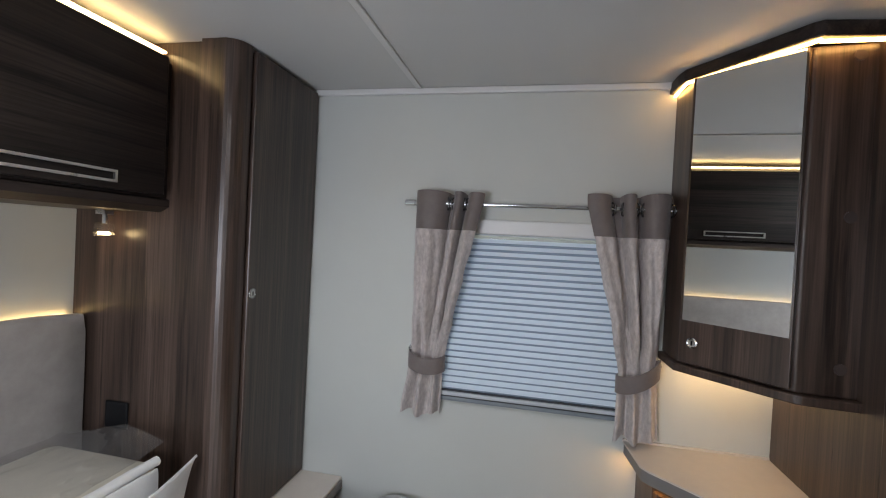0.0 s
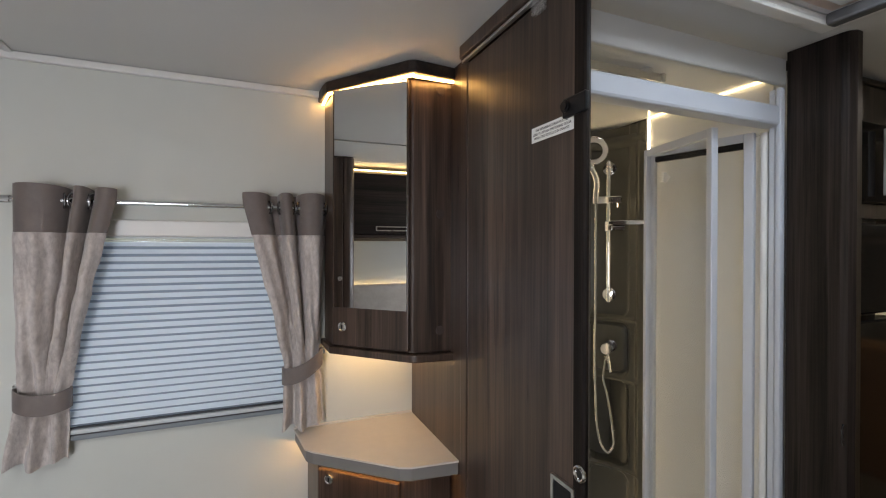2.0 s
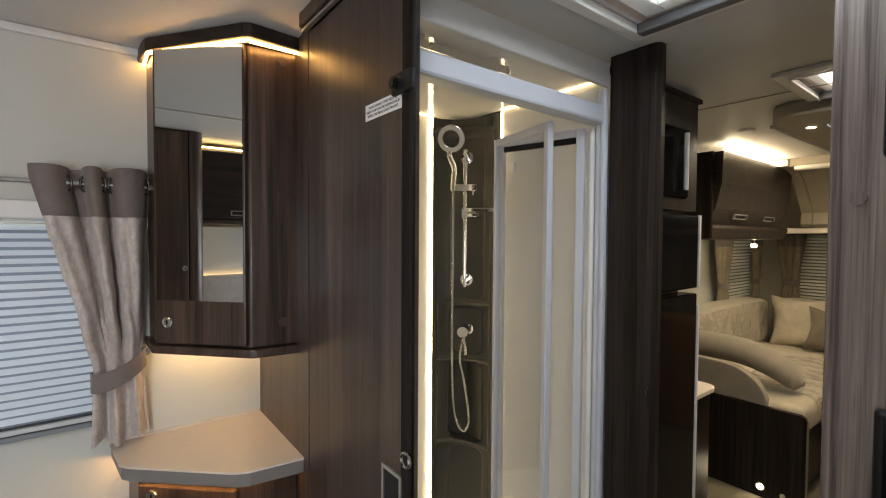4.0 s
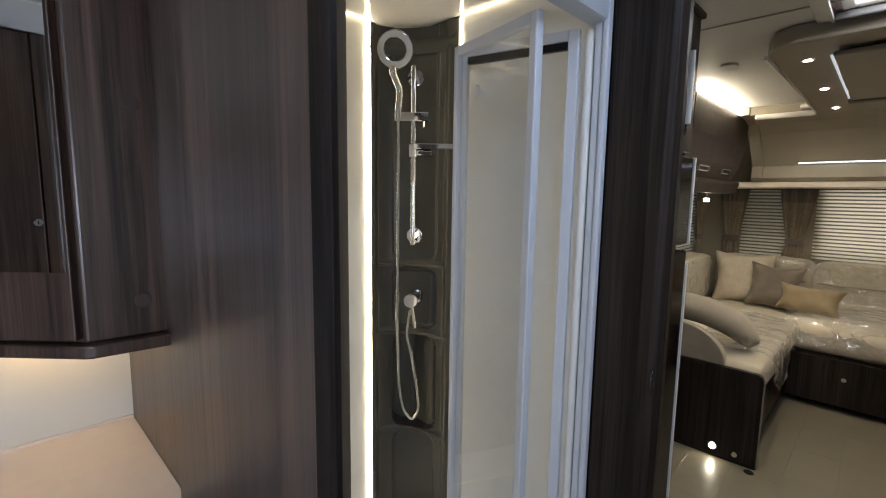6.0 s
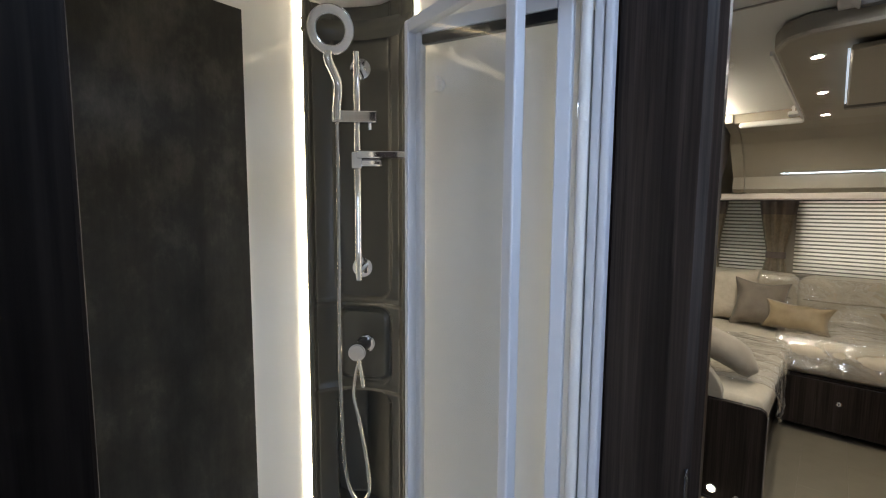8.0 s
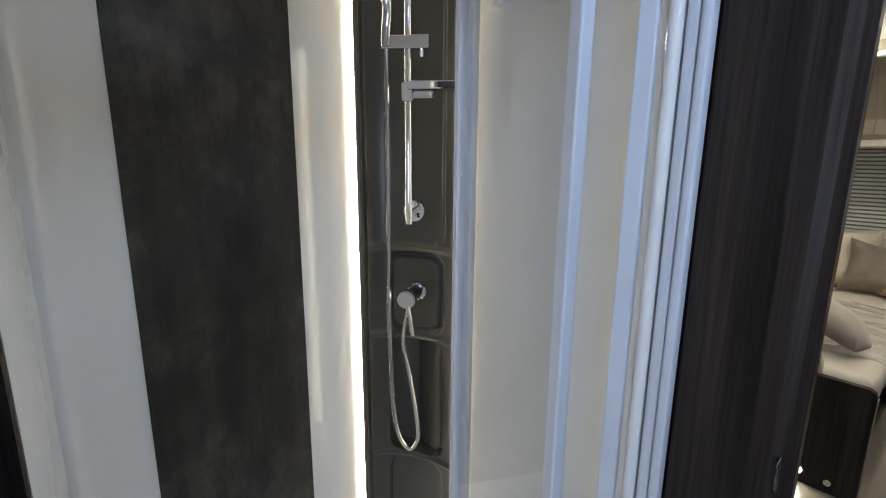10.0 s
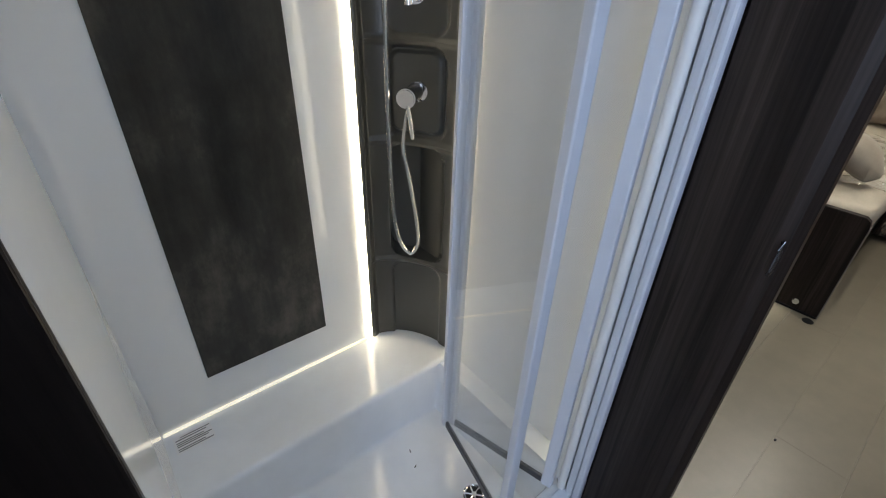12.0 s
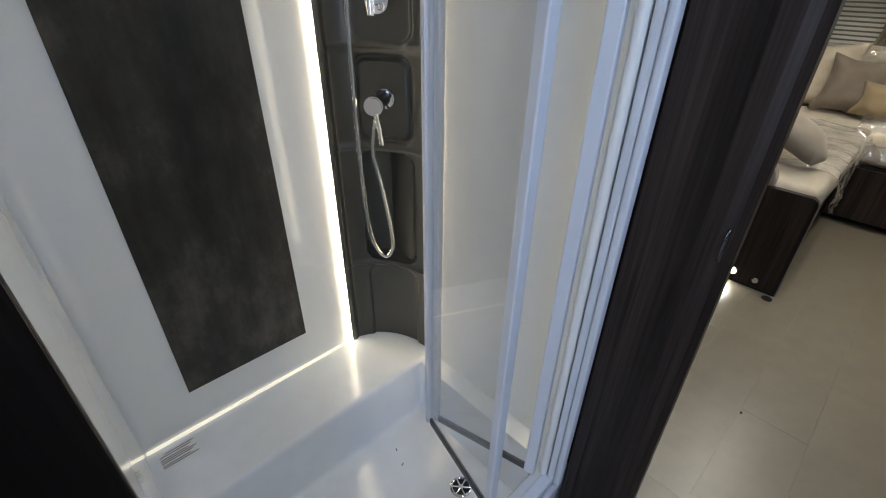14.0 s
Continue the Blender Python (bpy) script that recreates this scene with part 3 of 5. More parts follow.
def blind(name, x0, x1, z0, z1, y, pitch, mat, label, axis="y", inward=-1):
    t = thing(name, ((x0 + x1) / 2, y, z0) if axis == "y" else (y, (x0 + x1) / 2, z0), label, "blind")
    n = int((z1 - z0) / pitch)
    prof = []
    for i in range(n):
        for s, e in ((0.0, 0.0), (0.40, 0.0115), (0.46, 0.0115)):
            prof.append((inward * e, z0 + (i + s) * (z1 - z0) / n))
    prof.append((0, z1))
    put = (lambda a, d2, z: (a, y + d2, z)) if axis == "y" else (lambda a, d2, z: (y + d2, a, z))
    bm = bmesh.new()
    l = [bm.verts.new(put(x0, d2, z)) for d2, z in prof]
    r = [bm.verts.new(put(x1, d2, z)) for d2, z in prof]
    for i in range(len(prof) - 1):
        # lower facet gets the darker colour, its shade painted in
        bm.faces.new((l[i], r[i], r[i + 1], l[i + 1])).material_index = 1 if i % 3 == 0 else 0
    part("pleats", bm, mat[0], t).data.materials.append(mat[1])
    return t


def rect(a0, a1, d0, d1, z0, z1, axis="y", bev=0.003):
    return box(a0, a1, d0, d1, z0, z1, bev) if axis == "y" else box(d0, d1, a0, a1, z0, z1, bev)


w1 = thing("window_1", (-0.01, W_IN, 0.86), "window in a white frame with closed pale blind", "window", kind="structure")
part("window_frame", merged(box(-0.34, 0.32, 1.508, 1.5285, 1.43, 1.478, 0.004), box(-0.33, -0.298, 1.512, 1.5285, 0.885, 1.43, 0.003), box(0.276, 0.31, 1.512, 1.5285, 0.885, 1.43, 0.003)), TRIM_W, w1)
part("sill", box(-0.33, 0.31, 1.506, 1.5285, 0.858, 0.872, 0.003), plain("blue_grey_sill", (0.20, 0.225, 0.25), 0.45), w1, "blue-grey lower frame edge")
part("pane", box(-0.30, 0.28, 1.58, 1.585, 0.86, 1.47), glass_mat("window_acrylic", (0.8, 0.85, 0.88)), w1).visible_shadow = False
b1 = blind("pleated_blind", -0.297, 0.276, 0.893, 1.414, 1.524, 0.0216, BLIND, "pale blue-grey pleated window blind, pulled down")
part("top_rail", merged(box(-0.297, 0.276, 1.510, 1.524, 1.4165, 1.4205, 0.001), box(-0.297, 0.276, 1.508, 1.524, 1.423, 1.4295, 0.001)), plain("blind_rail_grey", (0.42, 0.45, 0.48), 0.4), b1)
part("bottom_rail", box(-0.298, 0.277, 1.504, 1.523, 0.876, 0.889, 0.003), plain("blind_rail_pale", (0.55, 0.58, 0.61), 0.4), b1)
part("rubber_seal", merged(box(-0.297, 0.276, 1.512, 1.523, 0.8895, 0.8925), box(-0.297, 0.276, 1.506, 1.523, 0.8725, 0.8755)), SEAL, b1, "dark seal lines")

rod = thing("curtain_rod", (0, 1.475, 1.525), "thin chrome curtain rod above the window", "curtain rod")
part("pole", tube([(-0.42, 1.475, 1.524), (0.412, 1.475, 1.524)], 0.0075, 14), CHROME, rod, smooth=True)
for x in (-0.425, 0.413):
    part("finial", disc((x - 0.018, 1.475, 1.524), (1, 0, 0), 0.0105, 0.036, 20, 0.002), CHROME, rod)
for x in (-0.408, 0.396):
    part("bracket", merged(tube([(x, 1.475, 1.524), (x, 1.528, 1.524)], 0.005, 10), disc((x, 1.529, 1.524), (0, -1, 0), 0.013, 0.004)), CHROME, rod)


def curtain(x_top, x_tie, x_bot, z_tie, tie_tilt, lobes, hook):
    """An eyelet curtain held by a band. Each x is (from, to); lobes are the folds that come forward: (centre, half width)."""
    z0, z1, zc = 0.812, 1.560, 1.437
    t = thing("curtain", ((x_top[0] + x_top[1]) / 2, 1.475, z0), "oatmeal linen curtain with taupe header, held in a tie-back", "curtain", "bedroom curtains")

    def width(z):
        if z > z_tie:
            s = min(1.0, (z - z_tie) / (z1 - 0.02 - z_tie))
            return [x_tie[i] + (x_top[i] - x_tie[i]) * (s ** 0.92 if (x_top[i] - x_tie[i]) * (i - 0.5) < 0 else s ** 1.08) for i in (0, 1)]
        s = (z_tie - z) / (z_tie - z0)
        return [x_tie[i] + (x_bot[i] - x_tie[i]) * s ** 0.7 for i in (0, 1)]

    def lobe(u):
        return max([0.0] + [max(0.0, 1 - (abs(u - c) / w) ** 2.4) ** 0.6 for c, w in lobes])

    def at(u, z):
        a, b = width(z)
        tight = min(1, abs(z - z_tie) / 0.16)
        amp = (0.056 if z > zc else 0.036 + 0.026 * (z - z0) / (zc - z0)) * (0.5 + 0.5 * tight)
        f = lobe(u)
        if z < z_tie:
            f = 0.5 + 0.5 * math.sin(u * 2 * math.pi * 2.7 + 0.6)
        elif tight < 1:
            f = f * tight + (1 - tight) * (0.5 + 0.5 * math.sin(u * 2 * math.pi * 2.7 + 0.6))
        f += 0.10 * math.sin(u * 31 + z * 9) * (z < zc)
        p = Vector((a + (b - a) * u, 1.502 - amp * f, z))
        if z < zc - 0.002:
            p += noise.noise_vector(p * 15) * 0.0045 + noise.noise_vector(p * 42) * 0.0016
        return p

    sag = lambda u: 0.007 * lobe(u) - 0.006 * u * (1 if lobes[0][0] > 0.2 else -1)
    part("cloth", sheet(lambda u, v: at(u, z0 + 0.010 * math.sin(u * 9) * (1 - v) + (zc - z0) * v), 110, 56, 0.0015), LINEN, t, smooth=True)
    part("header", sheet(lambda u, v: at(u, zc + 0.0005 + (z1 + sag(u) - zc) * v), 110, 8, 0.002), CUFF, t, "taupe satin header band", smooth=True)
    a, b = width(z_tie)
    tw = (a + b) / 2, (b - a) / 2 + 0.010

    def band(u, v):
        an = u * 2 * math.pi
        x = tw[0] + tw[1] * math.cos(an)
        bow = -0.014 * math.sin(an) ** 2
        return (x, 1.482 + 0.034 * math.sin(an), z_tie - 0.027 + 0.054 * v + tie_tilt * (x - tw[0]) + bow)
    part("tie_band", sheet(band, 36, 3, 0.003, closed=True), CUFF, t, "taupe satin tie-back", smooth=True)
    part("tie_hook", merged(disc((hook, W_IN - 0.001, z_tie + 0.03), (0, -1, 0), 0.010, 0.004), tube([(hook, W_IN - 0.004, z_tie + 0.03), (hook, 1.497, z_tie + 0.032)], 0.004, 8)), CHROME, t, "small chrome wall hook")
    for c, w in lobes:
        for s in (-1, 1):
            u = c + s * w * 0.93
            if 0.03 < u < 0.97:
                p = at(u, 1.524)
                part("eyelet", torus((p.x, 1.475, 1.524), (0.94, 0.34 * s, 0), 0.019, 0.0034), plain("dull_chrome", (0.24, 0.24, 0.25), 0.22, 1.0), t, "chrome eyelet ring", smooth=True)
    return t


curtain((-0.400, -0.174), (-0.398, -0.290), (-0.425, -0.292), 0.995, -0.06, ((0.22, 0.27), (0.635, 0.085), (0.90, 0.15)), -0.41)
curtain((0.146, 0.402), (0.270, 0.378), (0.262, 0.395), 1.015, 0.45, ((0.11, 0.19), (0.49, 0.085), (0.80, 0.17)), 0.392)

# wardrobe, bedside shelf, bed and overhead locker
wd = thing("wardrobe", (-1.09, 1.31, 0), "tall dark walnut wardrobe with rounded corner post", "wardrobe")
wp = [(REAR + 0.002, W_IN - 0.002), (REAR + 0.002, 1.102), (-0.93, 1.102), (-0.93, 1.085)]
for i in range(8):
    an = -90 + i * 90 / 7
    wp.append((-0.865 + 0.048 * math.cos(radians(an)), 1.133 + 0.048 * math.sin(radians(an))))
wp += [(-0.817, 1.150), (-0.825, 1.155), (-0.825, W_IN - 0.002)]
part("body", prism(wp, 0, C_IN - 0.002), WOOD, wd)
part("door", box(-0.8245, -0.806, 1.158, W_IN - 0.006, 0.53, C_IN - 0.012, 0.004), WOOD, wd)
round_lock((-0.8055, 1.175, 1.218), (1, 0, 0), "round chrome push lock on the wardrobe door")
part("socket", box(-1.22, -1.14, 1.094, 1.1015, 0.80, 0.88, 0.004), BLACK, wd, "black wall socket")
sb = thing("low_shelf", (-0.75, 1.4, 0.5), "pale laminate low shelf with grey edge beside the wardrobe", "shelf")
part("top", box(-0.823, -0.650, 1.20, W_IN - 0.002, 0.515, 0.525, 0.002), SHELF, sb)
part("edge", box(-0.823, -0.646, 1.20, W_IN - 0.002, 0.485, 0.5145, 0.003), EDGE, sb)
part("body", box(-0.823, -0.67, 1.22, W_IN - 0.002, 0.0, 0.4845), WOOD, sb)
sl = thing("round_stool", (-0.41, 1.40, 0), "low grey moulded stool against the wall", "stool")
part("seat", disc((-0.41, 1.40, 0.43), (0, 0, 1), 0.11, 0.085, 40, 0.02), STOOL, sl, smooth=False)
part("base", disc((-0.41, 1.40, 0.0), (0, 0, 1), 0.10, 0.43, 40), STOOL, sl)

lk = thing("overhead_locker", (-1.17, 0.35, 1.43), "dark walnut overhead locker with satin handle, over the bed", "locker")
LY0, LY1 = -0.80, 1.10
part("body", prism([(REAR + 0.002, 1.44), (-1.06, 1.44), (-1.03, 1.455), (-1.03, 1.475), (-1.04, 1.480), (-1.04, 1.86), (-1.06, 1.885), (REAR + 0.002, 1.885)], LY0, LY1, "y"), WOOD_X, lk)
for y0, y1 in ((0.30, 1.07), (-0.48, 0.292)):
    dd = part("door", box(-1.039, -1.018, y0, y1, 1.486, 1.868, 0.004), WOOD_X, lk)
    yc = y1 - 0.30
    part("handle", merged(box(-1.017, -1.010, yc - 0.15, yc + 0.15, 1.502, 1.508), box(-1.017, -1.010, yc - 0.15, yc + 0.15, 1.526, 1.532), box(-1.017, -1.010, yc - 0.15, yc - 0.143, 1.508, 1.526), box(-1.017, -1.010, yc + 0.143, yc + 0.15, 1.508, 1.526)), BRUSH, dd, "satin metal handle frame")
part("led_strip", box(-1.062, -1.048, LY0 + 0.02, LY1 - 0.01, 1.887, 1.893), LED_Y, lk, "glowing soft white light strip")
rl = thing("reading_light", (-1.20, 1.06, 1.38), "small square glass reading light under the locker", "lamp")
part("arm", merged(box(-1.215, -1.185, 1.04, 1.07, 1.426, 1.439), tube([(-1.20, 1.055, 1.43), (-1.20, 1.055, 1.40)], 0.006)), BRUSH, rl)
part("shade", box(-1.218, -1.182, 1.037, 1.073, 1.362, 1.402, 0.004), GLASS, rl)
part("bulb", box(-1.210, -1.190, 1.045, 1.065, 1.368, 1.376), READ, rl)

hb = thing("headboard", (REAR + 0.04, 0.35, 0.35), "padded grey-beige headboard with lit upper edge", "headboard")
part("pad", soft_block(REAR + 0.012, REAR + 0.07, -0.45, 1.098, 0.35, 1.135, 0.006, 0.025, 12), HEADB, hb, smooth=True)
part("led_strip", box(REAR + 0.002, REAR + 0.010, -0.42, 1.08, 1.112, 1.122), LED_Y, hb, "glowing soft white light strip")
bd = thing("bed", (-0.75, 0.35, 0), "bed with white covers still in clear plastic wrapping", "bed")
part("base", box(REAR + 0.075, -0.27, -0.42, 1.06, 0.02, 0.36, 0.01), WOOD, bd)
part("mattress", soft_block(REAR + 0.075, -0.25, -0.44, 1.085, 0.362, 0.60, 0.02, 0.06, 12, 0.006), BEDSHEET, bd, smooth=True)
pk = thing("quilt_pack", (-1.10, 0.75, 0.60), "white folded quilt packed in clear plastic on the bed", "bedding")
CREAM = fabric("cream_ticking", (0.58, 0.53, 0.42), (0.66, 0.61, 0.50), 30.0, weave=0.12)
part("quilt", soft_block(-1.28, -0.937, 0.42, 1.0, 0.605, 0.786, 0.005, 0.020, 16, 0.003), CREAM, pk, "cream flat top", smooth=True)
part("side_band", soft_block(-0.936, -0.924, 0.43, 0.99, 0.612, 0.774, 0.003, 0.005, 10, 0.002), BEDSHEET, pk, "white side band", smooth=True)
part("piping", tube([(-0.938 + 0.002 * math.sin(k * 1.3), 0.43 + 0.565 * k / 16, 0.787 + 0.002 * math.sin(k * 0.9)) for k in range(17)], 0.0125, 12), BEDSHEET, pk, "white rolled edge", smooth=True)


def film(u, v):
    p = Vector((-1.30 + 0.355 * u, 0.44 + 0.59 * v, 0.798))
    ridge = max(0.0, 1 - abs(p.x + 1.065 - 0.10 * (1 - v)) / 0.20)
    p.z += 0.046 * v ** 5 * ridge ** 0.9 + 0.010 * v ** 2 * ridge
    w = noise.noise_vector(p * 9) * 0.006 + noise.noise_vector(p * 26) * 0.003
    w.z = abs(w.z)
    return p + w


part("film", sheet(film, 60, 60), FILM, pk, "crumpled clear plastic wrapping", smooth=True)
pl = thing("pillow", (-1.10, 0.1, 0.60), "white pillow lying at the head of the bed", "pillow")
part("cover", soft_block(-1.27, -0.93, -0.28, 0.30, 0.61, 0.73, 0.03, 0.055, 12, 0.01), BEDSHEET, pl, smooth=True)
qs = thing("folded_cover", (-0.93, 0.95, 0.6), "white stiff folded cover curling up at the bed edge", "bedding")
part("cloth", sheet(lambda u, v: Vector((-0.925 + 0.05 * u + 0.02 * math.sin(v * 3), 0.70 + 0.36 * v, 0.612 + 0.125 * math.sin(u * math.pi * 0.55) + 0.05 * v * u)), 16, 24, 0.006), BEDSHEET, qs, smooth=True)

# tall unit across the passage
tu = thing("tall_unit", (1.45, -0.03, 0), "grey-brown walnut tall unit with black glossy panels", "cabinet")
part("body", box(1.28, 1.62, N_IN + 0.002, 0.155, 0, C_IN - 0.002, 0.012), WOOD_GREY, tu)
for z0, z1 in ((0.83, 1.12), (1.52, 1.66), (1.70, 1.86)):
    pn = part("panel", box(1.262, 1.2795, -0.32, 0.085, z0, z1, 0.008), BLACK, tu, "black moulded frame")
    part("glass", box(1.2595, 1.2615, -0.30, 0.072, z0 + 0.012, z1 - 0.012), BLACKG, pn, "dark glossy glass")
part("plug", disc((1.2798, 0.115, 1.46), (-1, 0, 0), 0.012, 0.003), WOOD_GREY, tu)

# ---- shower ----
SX0, SX1, SYB, SYF = 0.757, 1.56, 1.475, 0.72
LEDGE, WELL, RIM = 0.215, 0.06, 0.20
sc = thing("shower_cubicle", (1.17, 1.1, 0), "white moulded shower cubicle with stepped tray", "shower")
part("back_wall", box(SX0, 1.391, SYB, SYB + 0.012, LEDGE, 1.90), SHWHITE, sc)
part("left_wall", box(SX0 - 0.003, SX0, 0.7605, SYB, LEDGE - 0.03, 1.90), SHWHITE, sc)
part("wall_liner", box(SX0 + 0.0005, SX0 + 0.020, 0.79, SYB - 0.012, LEDGE + 0.001, 1.892, 0.006), SHWHITE, sc, "white lining panel with a shadow gap at the corner")
part("right_wall", box(SX1, SX1 + 0.0015, 0.746, 1.2385, LEDGE - 0.03, 1.90), SHWHITE, sc)
part("roof", box(SX0, SX1, 0.76, SYB, 1.893, 1.905), SHWHITE, sc)


def ledge_profile(y):
    """Height of the tray across its depth: front rim, well, sloped riser, rear ledge."""
    pts = [(0.735, 0.0), (0.735, RIM - 0.012), (0.741, RIM - 0.003), (0.750, RIM), (0.772, RIM), (0.781, RIM - 0.004), (0.787, RIM - 0.015), (0.800, WELL + 0.022), (0.809, WELL + 0.006), (0.826, WELL), (0.836, WELL), (1.176, WELL), (1.203, WELL), (1.212, WELL + 0.002), (1.2165, WELL + 0.007), (1.2190, WELL + 0.015), (1.2465, LEDGE - 0.016), (1.2485, LEDGE - 0.008), (1.2525, LEDGE - 0.0025), (1.2585, LEDGE), (1.266, LEDGE), (SYB, LEDGE)]
    return pts


pts = ledge_profile(0)
bm = bmesh.new()
xs = [SX0, SX0 + 0.004, SX0 + 0.012, SX0 + 0.030, SX0 + 0.048] + [SX0 + 0.06 + i * (SX1 - SX0 - 0.10) / 12 for i in range(13)] + [SX1 - 0.03, SX1 - 0.012, SX1 - 0.004, SX1]
xs = sorted(xs + [SX1 - 0.095, SX1 - 0.085, SX1 - 0.075, SX1 - 0.065, SX1 - 0.055])
rows = []
for x in xs:
    e = min(x - SX0, max(0.0, SX1 - x - 0.052))
    k = min(1.0, max(0.0, e / 0.045))
    k = k * k * (3 - 2 * k)
    row = []
    for i, (y, z) in enumerate(pts):
        zz = z
        if 3 <= i <= 19:
            zz = (RIM + 0.008) + (z - RIM - 0.008) * k if z < RIM else z
        row.append(bm.verts.new((x, y, zz)))
    rows.append(row)
for a, b in zip(rows, rows[1:]):
    for i in range(len(pts) - 1):
        bm.faces.new((a[i], b[i], b[i + 1], a[i + 1]))
part("tray", bm, TRAYW, sc, "glossy white shower tray", smooth=True)
part("wall_panel", box(0.915, 1.246, SYB - 0.004, SYB - 0.0005, 0.341, 1.812, 0.001), SLATE, sc, "mottled dark slate decor panel")
part("led_strip", box(1.382, 1.4045, SYB - 0.0065, SYB - 0.0005, LEDGE + 0.004, 1.887, 0.002), LED_S, sc, "glowing upright light strip")
part("led_strip", box(SX1 - 0.005, SX1 - 0.0005, 1.2222, 1.2285, LEDGE + 0.004, 1.887, 0.002), LED_S, sc, "glowing upright light strip")
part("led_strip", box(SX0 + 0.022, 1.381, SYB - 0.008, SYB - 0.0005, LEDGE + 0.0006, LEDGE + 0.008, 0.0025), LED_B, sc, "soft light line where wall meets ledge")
part("led_strip", box(SX1 - 0.012, SX1 - 0.001, 0.80, 1.222, 1.888, 1.8925), LED_R, sc, "glowing light strip at the roof edge")
part("led_strip", box(SX0 + 0.03, 1.378, SYB - 0.012, SYB - 0.001, 1.888, 1.8925), LED_R, sc, "glowing light strip at the roof edge")
part("hook", merged(disc((SX1 - 0.001, 1.143, 1.653), (-1, 0, 0), 0.012, 0.010, 16, 0.002), box(SX1 - 0.03, SX1 - 0.01, 1.135, 1.151, 1.635, 1.672, 0.004)), SHWHITE, sc, "small white wall hook")
part("led_strip", box(SX0 + 0.021, SX0 + 0.028, 0.764, 0.774, RIM + 0.03, 1.72), LED_J, sc, "glowing upright strip behind the jamb")
part("led_strip", box(SX1 - 0.006, SX1 - 0.0005, 0.8015, 0.834, RIM + 0.03, 1.72), LED_K, sc, "glowing upright strip behind the jamb")
part("jamb_inner", box(1.495, SX1 - 0.002, 0.772, 0.80, RIM, 1.72, 0.006), SHWHITE, sc)

# drain
dn = thing("shower_drain", (1.37, 0.93, WELL), "chrome shower drain with spoked grille", "drain")
part("ring", torus((1.37, 0.93, WELL + 0.002), (0, 0, 1), 0.026, 0.004), CHROME, dn, smooth=True)
part("cup", disc((1.37, 0.93, WELL + 0.0005), (0, 0, 1), 0.024, 0.001), BLACK, dn)
for i in range(6):
    an = radians(i * 60 + 12)
    part("spoke", tube([(1.37, 0.93, WELL + 0.003), (1.37 + 0.023 * math.cos(an), 0.93 + 0.023 * math.sin(an), WELL + 0.003)], 0.0022, 6), CHROME, dn)
part("hub", disc((1.37, 0.93, WELL + 0.001), (0, 0, 1), 0.007, 0.004), CHROME, dn)
INK_F = plain("faint_ink", (0.13, 0.13, 0.14), 0.7)
nl = thing("notice_label", (0.84, 1.42, LEDGE), "clear printed notice sticker on the tray ledge", "label")
part("paper", box(0.795, 0.885, 1.395, 1.452, LEDGE + 0.0003, LEDGE + 0.0008), SHWHITE, nl)
for i, gap in enumerate((0, 0.007, 0.016, 0.022, 0.028, 0.037, 0.043)):
    part("printed_line", box(0.800 + (0.012 if i == 0 else 0), 0.882 - 0.009 * (i % 3), 1.4435 - gap, 1.4463 - gap, LEDGE + 0.0009, LEDGE + 0.0013), INK_F, nl)

# corner column
CX, CY, CR = 1.392, 1.240, 0.166
col = thing("shower_column", (1.5, 1.42, LEDGE), "dark grey moulded corner shower column with shelves", "shower column")


def cove(an, r, z):
    return Vector((min(SX1 + 0.001, CX + r * math.cos(an)), CY + (r + 0.068) * math.sin(an), z))


A0, A1 = radians(90), radians(0)
ZONES = ((0.150, 0.496, 0.008), (0.522, 0.858, 0.055), (0.886, 1.099, 0.010), (1.124, 1.95, 0.008))


def pocket(u, z):
    """How far the column's skin steps back: rounded panels and one deep niche."""
    out3 = 0.0
    for z0, z1, dep in ZONES:
        hx, hz2, rad = 0.30, (z1 - z0) / 2, 0.035
        dx, dz = abs(u - 0.557) / 0.235 * 0.078 - (0.078 - rad), abs(z - (z0 + z1) / 2) - (hz2 - rad)
        dd2 = math.hypot(max(dx, 0), max(dz, 0)) + min(max(dx, dz), 0) - rad
        k = max(0.0, min(1.0, 0.5 - dd2 / 0.007))
        if 0.88 < z0 < 0.9:
            g2 = max(0.0, min(1.0, 0.5 - (dd2 + 0.012) / 0.008))
            k = max(0.0, k - 0.85 * g2)
        out3 = max(out3, dep * k * k * (3 - 2 * k))
    lip = -0.008 * max(0.0, 1 - abs(z - 0.509) / 0.010) - 0.008 * max(0.0, 1 - abs(z - 0.872) / 0.013) - 0.007 * max(0.0, 1 - abs(z - 1.112) / 0.011)
    edge = min(u, 1 - u)
    return out3 + lip * min(1.0, edge / 0.15) - 0.010 * math.sin(min(1.0, edge / 0.12) * math.pi)


part("shell", sheet(lambda u, v: cove(A0 + (A1 - A0) * u, CR + pocket(u, LEDGE + 0.001 + (1.885 - LEDGE) * v), LEDGE + 0.001 + (1.885 - LEDGE) * v), 72, 460), COLUMN, col, smooth=True)


part("cap", sheet(lambda u, v: cove(A0 + (A1 - A0) * u, CR - 0.012 * math.sin(v * math.pi), 1.80 + 0.05 * v), 20, 6), COLUMN, col, smooth=True)

